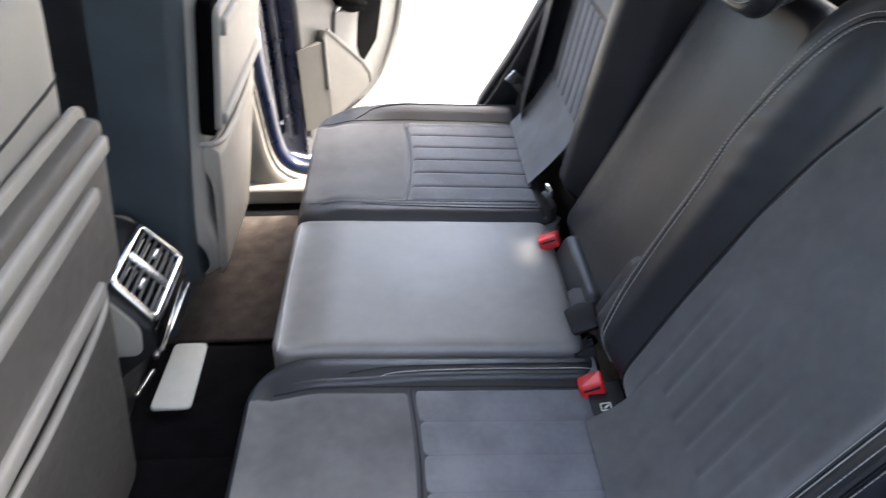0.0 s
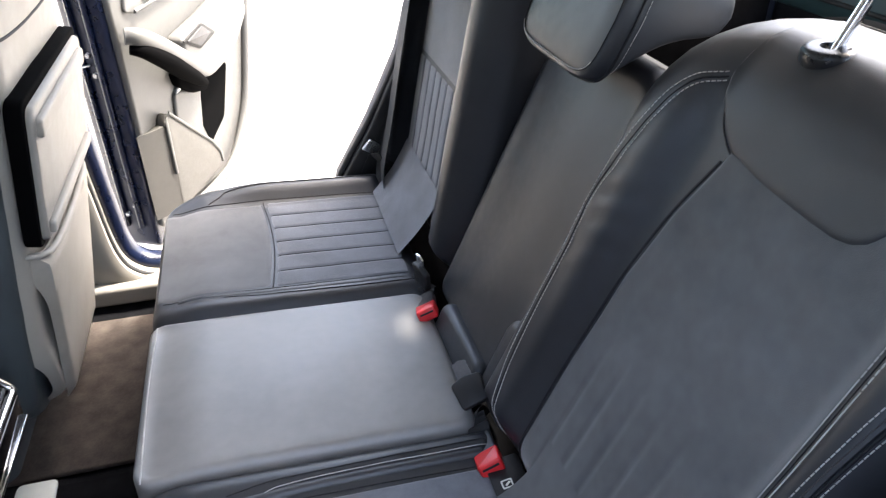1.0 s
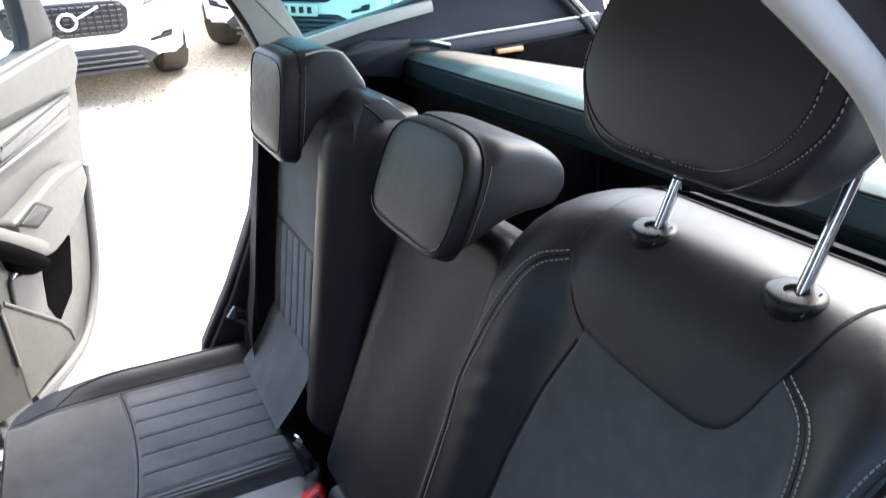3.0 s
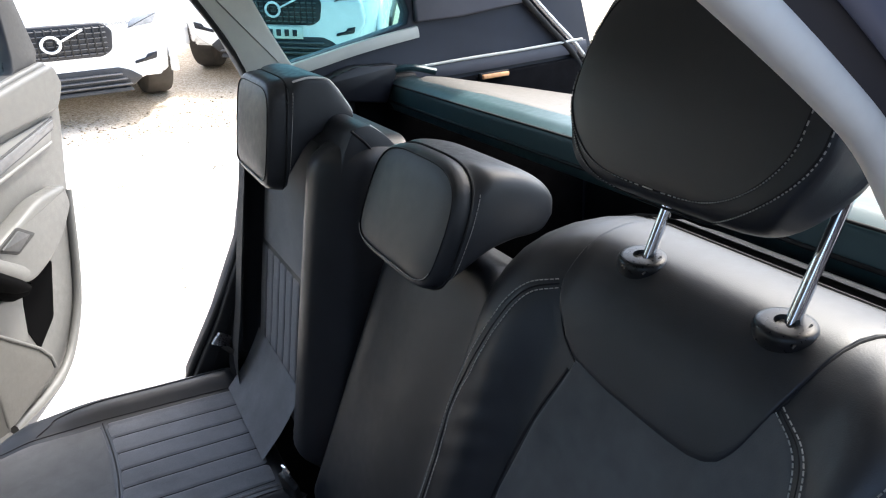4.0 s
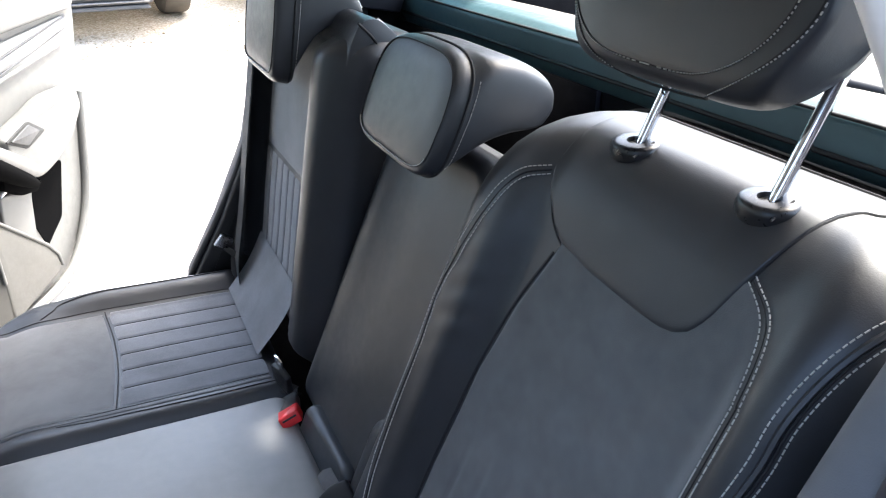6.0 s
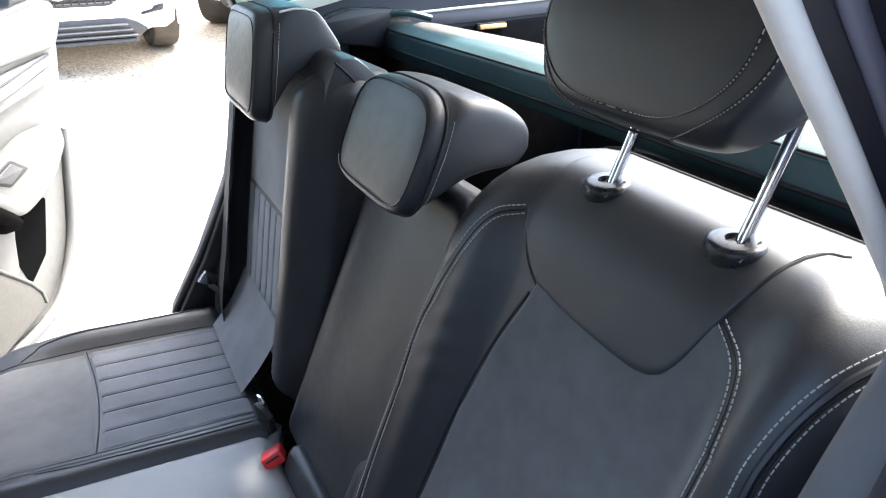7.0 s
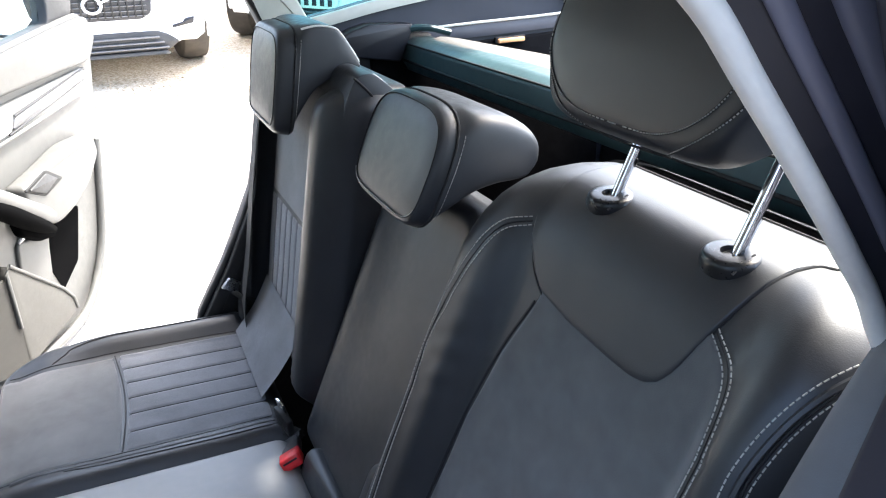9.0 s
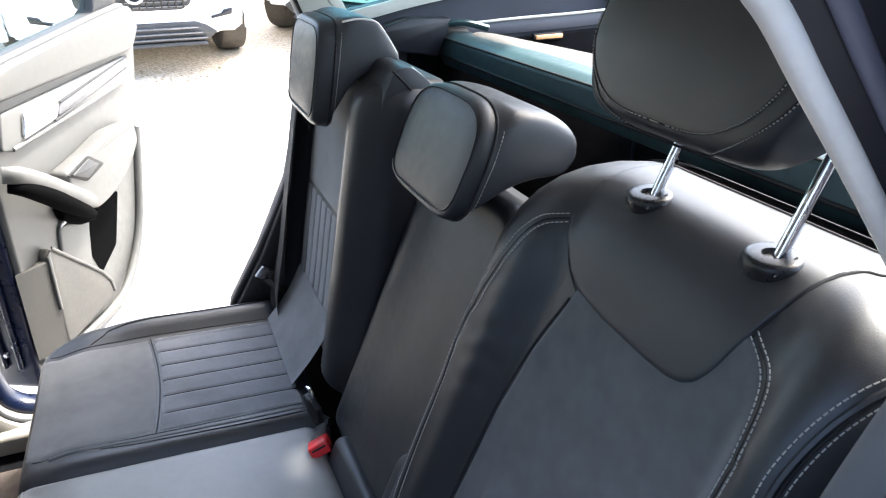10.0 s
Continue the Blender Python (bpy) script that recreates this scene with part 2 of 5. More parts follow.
def add_box(bm, m, size, bevel=0.003, segments=2):
    """A bevelled box of the given size, centred at the pose m."""
    made = bmesh.ops.create_cube(bm, size=1.0, matrix=m @ Matrix.Diagonal((*size, 1)))
    if bevel:
        edges = list({e for v in made["verts"] for e in v.link_edges})
        bmesh.ops.bevel(bm, geom=edges, offset=bevel, segments=segments, affect="EDGES", profile=0.5)
    return bm


def box(m, size, bevel=0.003, segments=2):
    return add_box(bmesh.new(), m, size, bevel, segments)


def prism(outline, m, depth, bevel=0.0, segments=2, hole=None):
    """A plate from a 2D outline, in the pose m's x and y, reaching depth along its z; hole: an inner outline with as many points."""
    bm = bmesh.new()
    if hole is None:
        a = [bm.verts.new(m @ Vector((x, y, 0))) for x, y in outline]
        b = [bm.verts.new(m @ Vector((x, y, depth))) for x, y in outline]
        n = len(a)
        bm.faces.new(a)
        bm.faces.new(b)
        for i in range(n):
            bm.faces.new((a[i], a[(i + 1) % n], b[(i + 1) % n], b[i]))
    else:
        n = len(outline)
        loops = [[bm.verts.new(m @ Vector((x, y, z))) for x, y in o] for o in (outline, hole) for z in (0, depth)]
        oa, ob, ia, ib = loops
        for i in range(n):
            j = (i + 1) % n
            bm.faces.new((oa[i], oa[j], ob[j], ob[i]))
            bm.faces.new((ia[i], ia[j], ib[j], ib[i]))
            bm.faces.new((oa[i], oa[j], ia[j], ia[i]))
            bm.faces.new((ob[i], ob[j], ib[j], ib[i]))
    if bevel:
        bmesh.ops.recalc_face_normals(bm, faces=bm.faces)
        edges = [e for e in bm.edges if len(e.link_faces) == 2 and e.calc_face_angle(0) > 0.6]
        bmesh.ops.bevel(bm, geom=edges, offset=bevel, segments=segments, affect="EDGES", profile=0.5)
    return bm


def round_outline(pts, radius, steps=5):
    """A closed 2D outline with its corners rounded."""
    out = []
    n = len(pts)
    for i in range(n):
        p, a, b = Vector(pts[i]), Vector(pts[i - 1]), Vector(pts[(i + 1) % n])
        r = radius[i] if isinstance(radius, (list, tuple)) else radius
        da, db = a - p, b - p
        k = min(r, da.length * 0.49, db.length * 0.49)
        s, e = p + da.normalized() * k, p + db.normalized() * k
        for j in range(steps + 1):
            t = j / steps
            out.append(tuple((1 - t) ** 2 * s + 2 * t * (1 - t) * p + t * t * e))
    return out


class Frame:
    """A surface frame: u across, v along, w outward."""

    def __init__(self, origin, u, v, w):
        self.o, self.u, self.v, self.w = (Vector(q) for q in (origin, u, v, w))

    def at(self, u, v, w):
        return self.o + self.u * u + self.v * v + self.w * w


def back_frame(x, z, recline):
    a = radians(recline)
    return Frame((x, 0, z), (0, 1, 0), (math.sin(a), 0, math.cos(a)), (-math.cos(a), 0, math.sin(a)))


def cushion_frame(x, z, tilt):
    a = radians(tilt)
    return Frame((x, 0, z), (0, 1, 0), (math.cos(a), 0, -math.sin(a)), (math.sin(a), 0, math.cos(a)))


def dashes(fine, step=0.0044, length=0.0031, radius=0.0007):
    """Short stitches along a finely cut line."""
    bm = bmesh.new()
    run, nxt = 0.0, 0.0
    start = None
    for a, b in zip(fine, fine[1:]):
        run += (b - a).length
        if run >= nxt:
            if start is None:
                start, nxt = a.copy(), run + length
            else:
                add_tube(bm, [start, b], radius, 5)
                start, nxt = None, run + step - length
    return bm


class Pad:
    """An upholstered pad: a rounded outline in u and v, rolled edges of radius roll, a height over it, and sides of a given depth."""

    def __init__(self, fr, u0, u1, v0, v1, corners, roll, depth, height=None, lump=0.0012, crown=(0.0, 0.1)):
        self.f, self.box, self.corners, self.roll, self.depth = fr, (u0, u1, v0, v1), corners, roll, depth
        self.h, self.lump, self.crown = height or (lambda u, v: 0.0), lump, crown

    def inside(self, u, v):
        u0, u1, v0, v1 = self.box
        left, low = u < (u0 + u1) / 2, v < (v0 + v1) / 2
        r = self.corners[(0 if left else 1) if low else (3 if left else 2)]
        du, dv = (u - u0 if left else u1 - u), (v - v0 if low else v1 - v)
        if du < r and dv < r:
            return r - math.hypot(r - du, r - dv)
        return min(du, dv)

    def w(self, u, v):
        d = max(0.0, self.inside(u, v))
        R = self.roll
        k = R - min(d, R)
        fade = smooth01(d / (R * 1.2))
        n = noise.noise(Vector((u * 9, v * 9, self.f.o.x * 5))) + 0.5 * noise.noise(Vector((u * 23, v * 23, 3)))
        top = 1 - min(1.0, (self.box[3] - v) / self.crown[1])
        return -R + math.sqrt(max(0.0, R * R - k * k)) + (self.h(u, v) + n * self.lump) * fade - self.crown[0] * (1 - math.sqrt(max(0.0, 1 - top * top)))

    def p(self, u, v, off=0.0):
        return self.f.at(u, v, self.w(u, v) + off)

    def ring(self, d, corner_n=10, side_n=56):
        u0, u1, v0, v1 = self.box
        u0, u1, v0, v1 = u0 + d, u1 - d, v0 + d, v1 - d
        least = 0.9 * min((u1 - u0) / 2, (v1 - v0) / 2, 0.022)
        rs = [max(0.0015, least if d > 0.001 else 0.0, r - d) for r in self.corners]
        cs = [(u0 + rs[0], v0 + rs[0], 180, rs[0]), (u1 - rs[1], v0 + rs[1], 270, rs[1]), (u1 - rs[2], v1 - rs[2], 0, rs[2]), (u0 + rs[3], v1 - rs[3], 90, rs[3])]
        out = []
        for i, (cu, cv, a0, r) in enumerate(cs):
            for j in range(corner_n):
                a = radians(a0 + 90 * j / (corner_n - 1))
                out.append((cu + r * math.cos(a), cv + r * math.sin(a)))
            nu, nv, na, nr = cs[(i + 1) % 4]
            e = (nu + nr * math.cos(radians(na)), nv + nr * math.sin(radians(na)))
            s = out[-1]
            for j in range(1, side_n):
                t = j / side_n
                out.append((s[0] + (e[0] - s[0]) * t, s[1] + (e[1] - s[1]) * t))
        return out

    def body(self):
        bm = bmesh.new()
        u0, u1, v0, v1 = self.box
        most = min(u1 - u0, v1 - v0) / 2 - 0.004
        R = self.roll
        steps = [R * q for q in (0, 0.01, 0.04, 0.1, 0.19, 0.31, 0.46, 0.64, 0.82, 1.0)]
        d = R
        while d + 0.012 < most:
            d += 0.012
            steps.append(d)
        steps.append(most)
        rings = []
        for dep in (self.depth, self.depth * 0.66 + R * 0.34, self.depth * 0.33 + R * 0.67):
            rings.append([bm.verts.new(self.f.at(u, v, -dep)) for u, v in self.ring(0)])
        for d in [s for s in steps if s <= most]:
            rings.append([bm.verts.new(self.p(u, v)) for u, v in self.ring(d)])
        for a, b in zip(rings, rings[1:]):
            n = len(a)
            for k in range(n):
                bm.faces.new((a[k], a[(k + 1) % n], b[(k + 1) % n], b[k]))
        bm.faces.new(rings[0])
        bm.faces.new(rings[-1])
        return bm

    def patch(self, where, nu, nv, lift=0.0015, sink=0.002, rim=0.007, extra=None):
        """A sewn panel over the pad: where(s, t) gives u, v; its rim dips into the seam."""
        bm = bmesh.new()
        rows = []
        eps = 1e-3
        for j in range(nv + 1):
            row = []
            for i in range(nu + 1):
                s, t = i / nu, j / nv
                u, v = where(s, t)
                su = (Vector(where(min(1, s + eps), t)) - Vector(where(max(0, s - eps), t))).length / (min(1, s + eps) - max(0, s - eps))
                sv = (Vector(where(s, min(1, t + eps))) - Vector(where(s, max(0, t - eps)))).length / (min(1, t + eps) - max(0, t - eps))
                d = min(min(s, 1 - s) * su, min(t, 1 - t) * sv)
                off = -sink + (lift + sink) * math.sqrt(max(0, 1 - (1 - min(1, d / rim)) ** 2))
                if extra:
                    off += extra(u, v)
                row.append(bm.verts.new(self.p(u, v, off)))
            rows.append(row)
        for a, b in zip(rows, rows[1:]):
            for i in range(nu):
                bm.faces.new((a[i], a[i + 1], b[i + 1], b[i]))
        return bm

    def line(self, pts, radius=0.0013, n=60, off=0.0, sides=6):
        return tube([self.p(q[0], q[1], off) for q in curve_points([(a, b, 0) for a, b in pts], n)], radius, sides)

    def stitches(self, pts, step=0.0054, length=0.0035, radius=0.00068, off=0.0016):
        """Short raised stitches along a curve."""
        fine = [self.p(q[0], q[1], off) for q in curve_points([(a, b, 0) for a, b in pts], 900)]
        return dashes(fine, step, length, radius)


# ---- ground and surroundings ----
SLOPE = 0.125


def ground_z(x, y):
    return max(0.0, y - 1.0) * SLOPE if y < 9 else 8 * SLOPE + (y - 9) * 0.02


def build_ground():
    bm = bmesh.new()
    xs = [-400, -120, -40, -15, *[-8 + 0.5 * i for i in range(33)], 12, 20, 50, 120, 400]
    ys = [-400, -120, -40, -12, -5, -2, *[-1 + 0.4 * i for i in range(31)], 14, 20, 40, 120, 400]
    rows = [[bm.verts.new((x, y, ground_z(x, y) + (0.012 * noise.noise(Vector((x * 0.9, y * 0.9, 0))) if abs(x) < 9 and 0 < y < 12 else 0))) for x in xs] for y in ys]
    for a, b in zip(rows, rows[1:]):
        for i in range(len(xs) - 1):
            bm.faces.new((a[i], a[i + 1], b[i + 1], b[i]))
    solid("ground", bm, GRAVEL, "pale sunlit gravel yard rising gently between parked cars", "ground", "structure")


build_ground()


def scatter(name, label, count, place, shape, mat, seed):
    """Small loose pieces lying on the ground, one mesh."""
    rng = random.Random(seed)
    bm = bmesh.new()
    for _ in range(count):
        x, y = place(rng)
        shape(bm, rng, x, y, ground_z(x, y))
    solid(name, bm, mat, label, name.replace("_", " "), "stuff")


def pebble(bm, rng, x, y, z):
    r = rng.uniform(0.004, 0.013)
    m = pose(x, y, z + r * 0.25, rng.uniform(0, 40), rng.uniform(0, 40), rng.uniform(0, 180)) @ Matrix.Diagonal((r * rng.uniform(0.8, 1.5), r, r * rng.uniform(0.4, 0.8), 1))
    bmesh.ops.create_icosphere(bm, subdivisions=1, radius=1.0, matrix=m)


def blade(bm, rng, x, y, z):
    a, h, w = rng.uniform(0, 2 * math.pi), rng.uniform(0.010, 0.028), rng.uniform(0.004, 0.008)
    d, q = Vector((math.cos(a), math.sin(a), 0)), Vector((-math.sin(a), math.cos(a), 0))
    b = Vector((x, y, z - 0.002))
    vs = [bm.verts.new(p) for p in (b - q * w, b + q * w, b + d * h * 0.6 + q * w * 0.7 + Vector((0, 0, h * 0.7)), b + d * h * 1.3 + Vector((0, 0, h * 0.6)), b + d * h * 0.6 - q * w * 0.7 + Vector((0, 0, h * 0.7)))]
    bm.faces.new(vs)


WEED_SPOTS = ((0.20, 3.50, 0.12), (0.30, 3.58, 0.10), (0.46, 3.70, 0.05), (0.62, 4.19, 0.04), (0.95, 4.33, 0.03), (1.05, 3.78, 0.05), (0.50, 4.08, 0.14))
scatter("gravel_stones", "loose tan stones strewn before the parked cars", 1100, lambda r: (r.uniform(-1.0, 2.6), 4.55 + abs(r.gauss(0, 0.40))), pebble, STONE, 5)
scatter("gravel_stones", "scattered small stones on the open yard", 70, lambda r: (r.uniform(-0.5, 2.6), r.uniform(2.2, 4.4)), pebble, STONE, 6)


def weed_place(r):
    x, y, k = WEED_SPOTS[r.randrange(len(WEED_SPOTS))]
    return x + r.gauss(0, k), y + r.gauss(0, k * 0.4)


scatter("weeds", "sparse dry green weeds in the gravel", 60, weed_place, blade, WEED, 7)


# ---- the car's shell ----
def side_wall(sign):
    """The body side behind the door: the rear edge of the door opening, the quarter panel and its window."""
    y = 0.70 * sign
    m = Matrix(((1, 0, 0, 0), (0, 0, sign, y), (0, 1, 0, 0), (0, 0, 0, 1)))
    outer = [(0.34, 0.55), (0.37, 0.69), (0.45, 0.83), (0.53, 1.00), (0.575, 1.18), (0.605, 1.34), (0.56, 1.45), (0.45, 1.62), (0.40, 1.69), (1.40, 1.69), (1.50, 1.50), (1.56, 1.33), (1.58, 1.10), (1.58, 0.55)]
    # near window, unseen, is enlarged to let more sky onto the headrests
    if sign < 0:
        inner = [(0.80, 1.31), (0.79, 1.31), (0.78, 1.31), (0.775, 1.311), (0.77, 1.312), (0.765, 1.32), (0.72, 1.45), (0.66, 1.57), (0.64, 1.65), (1.36, 1.65), (1.42, 1.50), (1.46, 1.36), (1.20, 1.33), (1.0, 1.315)]
        return prism(outer, m, 0.05, 0.004, 2, hole=inner)
    inner = [(0.80, 1.402), (0.77, 1.395), (0.75, 1.391), (0.73, 1.387), (0.715, 1.384), (0.700, 1.380), (0.665, 1.45), (0.62, 1.54), (0.595, 1.60), (0.94, 1.60), (0.965, 1.56), (0.992, 1.47), (0.985, 1.445), (0.90, 1.424)]
    return prism(outer, m, 0.05, 0.004, 2, hole=inner)


def loop_strip(pts, width, thick, y, sign, n=40):
    """A flat moulding along a curve in x and z on the body side."""
    bm = bmesh.new()
    rows = []
    ps = curve_points([(x, 0, z) for x, z in pts], n)
    for i, p in enumerate(ps):
        d = (ps[min(i + 1, n - 1)] - ps[max(i - 1, 0)]).normalized()
        q = Vector((d.z, 0, -d.x))
        c = [(-0.5, 0), (-0.46, 0.8), (-0.2, 1), (0.2, 1), (0.46, 0.8), (0.5, 0)]
        rows.append([bm.verts.new((p + q * (a * width)) + Vector((0, y - sign * b * thick - p.y, 0))) for a, b in c])
    for a, b in zip(rows, rows[1:]):
        for i in range(5):
            bm.faces.new((a[i], a[i + 1], b[i + 1], b[i]))
        bm.faces.new((a[5], a[0], b[0], b[5]))
    bm.faces.new(rows[0])
    bm.faces.new(rows[-1])
    return bm


def pillar_sheet(sign, pts, y, depth):
    m = Matrix(((1, 0, 0, 0), (0, 0, sign, y), (0, 1, 0, 0), (0, 0, 0, 1)))
    return prism(pts, m, depth, 0.006, 3)


def build_shell():
    # far side, seen through the cabin
    solid("wall_far_side", side_wall(1), CARGOSIDE, "dark trimmed body side behind the open rear door", "car body", "structure")
    solid("wall_near_side", side_wall(-1), PILLARNAVY, "navy painted body side round the near rear door opening", "car body", "structure")
    solid("trim_pillar_far", pillar_sheet(-1, round_outline([(0.608, 1.34), (0.565, 1.445), (0.50, 1.55), (0.43, 1.66), (0.56, 1.66), (0.60, 1.58), (0.66, 1.45), (0.70, 1.375), (0.72, 1.33)], 0.01), 0.70, 0.018), PILLAR, "pale grey plastic pillar trim above the belt", "pillar trim", "structure")
    solid("trim_window_sill", loop_strip([(0.695, 1.366), (0.775, 1.383), (0.832, 1.396), (0.90, 1.409), (0.96, 1.419), (1.010, 1.427)], 0.027, 0.014, 0.70, 1), PILLAR, "pale trim along the foot of the quarter window", "trim", "structure")
    solid("trim_cargo_band", loop_strip([(0.90, 1.330), (1.05, 1.334), (1.13, 1.336), (1.30, 1.345), (1.52, 1.358)], 0.034, 0.016, 0.70, 1), BAND, "grey moulded band along the cargo side", "trim", "structure")
    solid("trim_cargo_ridge", tube([(0.90, 0.686, 1.340), (0.971, 0.684, 1.346), (1.128, 0.682, 1.356), (1.298, 0.682, 1.364), (1.50, 0.682, 1.377)], 0.0035, 8), PILLAR, "thin pale ridge above the cargo band", "trim", "structure")
    solid("trim_rear_pillar", pillar_sheet(-1, [(1.004, 1.448), (1.128, 1.455), (1.21, 1.465), (1.303, 1.477), (1.350, 1.488), (1.30, 1.66), (0.95, 1.66), (1.0, 1.50)], 0.70, 0.016), BAND, "grey upper trim of the rear pillar", "pillar trim", "structure")
    solid("trim_cargo_panel", pillar_sheet(-1, round_outline([(0.86, 0.6), (0.84, 1.30), (1.10, 1.308), (1.52, 1.332), (1.55, 0.6)], 0.02), 0.70, 0.02), CARPET, "black cargo side lining below the cover", "trim", "structure")
    edge_of = [(1.28, 0.69, 1.545), (1.338, 0.69, 1.488), (1.404, 0.69, 1.430), (1.486, 0.69, 1.360), (1.541, 0.69, 1.296)]
    solid("trim_tailgate_seal", tube(curve_points(edge_of, 24), 0.009, 10), SATIN, "grey metal edge of the tailgate opening", "trim", "structure")
    solid("trim_tailgate_rubber", tube([p + Vector((-0.018, -0.004, -0.012)) for p in curve_points(edge_of, 24)], 0.008, 8), RUBBER, "black rubber seal of the tailgate opening", "trim", "structure")
    # lower black lining of the far wheel arch and the edge seal
    solid("trim_arch_far", pillar_sheet(-1, round_outline([(0.345, 0.56), (0.372, 0.69), (0.452, 0.83), (0.532, 1.0), (0.577, 1.18), (0.607, 1.335), (0.72, 1.335), (0.74, 1.0), (0.70, 0.56)], 0.01), 0.70, 0.035), BLACK, "black plastic wheel arch lining beside the rear seat", "trim", "structure")
    solid("trim_door_seal_far", tube(curve_points([(0.345, 0.69, 0.60), (0.373, 0.69, 0.70), (0.453, 0.69, 0.84), (0.530, 0.69, 1.0), (0.575, 0.69, 1.18), (0.603, 0.69, 1.34), (0.56, 0.69, 1.45), (0.46, 0.69, 1.61)], 40), 0.008, 8), RUBBER, "black rubber seal round the door opening", "trim", "structure")
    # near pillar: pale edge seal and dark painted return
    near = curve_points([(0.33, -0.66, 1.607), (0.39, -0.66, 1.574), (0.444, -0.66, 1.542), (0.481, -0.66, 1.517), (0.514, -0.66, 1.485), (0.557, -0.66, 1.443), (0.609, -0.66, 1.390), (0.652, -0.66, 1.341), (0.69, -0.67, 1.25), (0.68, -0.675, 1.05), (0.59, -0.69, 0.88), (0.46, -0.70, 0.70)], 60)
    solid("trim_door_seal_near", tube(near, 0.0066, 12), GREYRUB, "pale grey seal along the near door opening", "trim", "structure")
    bm = bmesh.new()
    rows = []
    for p in near:
        rows.append([bm.verts.new(p + Vector(o)) for o in ((0.004, 0.0, 0.004), (0.03, -0.012, 0.018), (0.05, -0.020, 0.03), (0.075, -0.05, 0.045), (0.10, -0.06, 0.05), (0.16, -0.05, 0.06))])
    for a, b in zip(rows, rows[1:]):
        for i in range(5):
            bm.faces.new((a[i], a[i + 1], b[i + 1], b[i]))
    # two lilac tubes put the paint's soft reflections into shape and colour
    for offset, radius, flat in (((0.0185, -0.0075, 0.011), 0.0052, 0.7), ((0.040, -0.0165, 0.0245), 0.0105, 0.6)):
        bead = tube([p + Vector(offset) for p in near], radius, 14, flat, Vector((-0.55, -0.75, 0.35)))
        solid("trim_pillar_sheen", bead, PAINT_SHEEN, "lilac grey tube standing for sheen on the navy door frame", "trim", "structure")
    solid("trim_pillar_near", bm, PILLARNAVY, "dark navy painted door frame pillar", "pillar", "structure")
    # glass
    m = Matrix(((1, 0, 0, 0), (0, 0, 1, 0.722), (0, 1, 0, 0), (0, 0, 0, 1)))
    w = solid("window_1", prism([(0.69, 1.37), (0.655, 1.45), (0.585, 1.61), (0.95, 1.61), (0.975, 1.56), (1.002, 1.47), (0.995, 1.435), (0.90, 1.414), (0.80, 1.392)], m, 0.004), TINTED, "teal tinted quarter window glass", "window", "structure")
    w.visible_shadow = False
    # roof, floor, rear
    # unseen headliner; its rear edge is set where it shapes the sun
    edge = round_outline([(-1.32, -0.705), (0.94, -0.705), (0.94, 0.705), (-1.32, 0.705)], 0.05)
    solid("ceiling", prism(edge, pose(0, 0, 1.685), 0.03), LINER, "grey cloth headliner", "ceiling", "structure")
    # rail pieces added out of view; the wide far one shades the far seat
    for y, side, wide in ((0.44, "far", 0.265), (-0.705, "near", 0.05)):
        bm = prism(round_outline([(0.92, 1.70), (0.92, 1.665), (1.02, 1.65), (1.12, 1.63), (1.14, 1.65), (1.12, 1.68), (1.08, 1.70)], 0.01), Matrix(((1, 0, 0, 0), (0, 0, 1, y), (0, 1, 0, 0), (0, 0, 0, 1))), wide, 0.006, 2)
        solid("trim_sunblock_rail_" + side, bm, LINER, "added roof rail piece, unseen, that blocks sun", "trim", "structure")
    bm = bmesh.new()
    xs = [-1.3, -0.42, -0.36, -0.20, -0.06, 0.02, 0.06, 0.40, 1.58]
    zs = [0.40, 0.40, 0.39, 0.385, 0.39, 0.40, 0.46, 0.52, 0.62]
    ys = [-0.72, -0.60, -0.16, -0.11, 0.11, 0.16, 0.60, 0.72]
    hump = [0.05, 0.0, 0.0, 0.035, 0.035, 0.0, 0.0, 0.05]
    top = [[bm.verts.new((x, y, z + h)) for y, h in zip(ys, hump)] for x, z in zip(xs, zs)]
    low = [[bm.verts.new((x, y, 0.32)) for y in ys] for x in xs]
    for i in range(len(xs) - 1):
        for j in range(len(ys) - 1):
            bm.faces.new((top[i][j], top[i + 1][j], top[i + 1][j + 1], top[i][j + 1]))
            bm.faces.new((low[i][j], low[i][j + 1], low[i + 1][j + 1], low[i + 1][j]))
    for i in range(len(xs) - 1):
        for j in (0, -1):
            bm.faces.new((top[i][j], top[i + 1][j], low[i + 1][j], low[i][j]))
    for j in range(len(ys) - 1):
        for i in (0, -1):
            bm.faces.new((top[i][j], top[i][j + 1], low[i][j + 1], low[i][j]))
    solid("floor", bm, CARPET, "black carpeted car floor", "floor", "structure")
    solid("wall_tailgate", prism(round_outline([(-0.70, 0.50), (0.70, 0.50), (0.70, 1.22), (-0.70, 1.22)], 0.03), Matrix(((0, 0, 1, 1.56), (1, 0, 0, 0), (0, 1, 0, 0), (0, 0, 0, 1))), 0.06, 0.01, 2), BLACK, "black lined lower tailgate closing the cargo space", "tailgate", "structure")
    solid("wall_bulkhead", prism(round_outline([(-0.70, 0.40), (0.70, 0.40), (0.70, 1.45), (-0.70, 1.45)], 0.03), Matrix(((0, 0, 1, -1.32), (1, 0, 0, 0), (0, 1, 0, 0), (0, 0, 0, 1))), 0.04, 0.01, 2), BLACK, "black front bulkhead below the windscreen", "bulkhead", "structure")
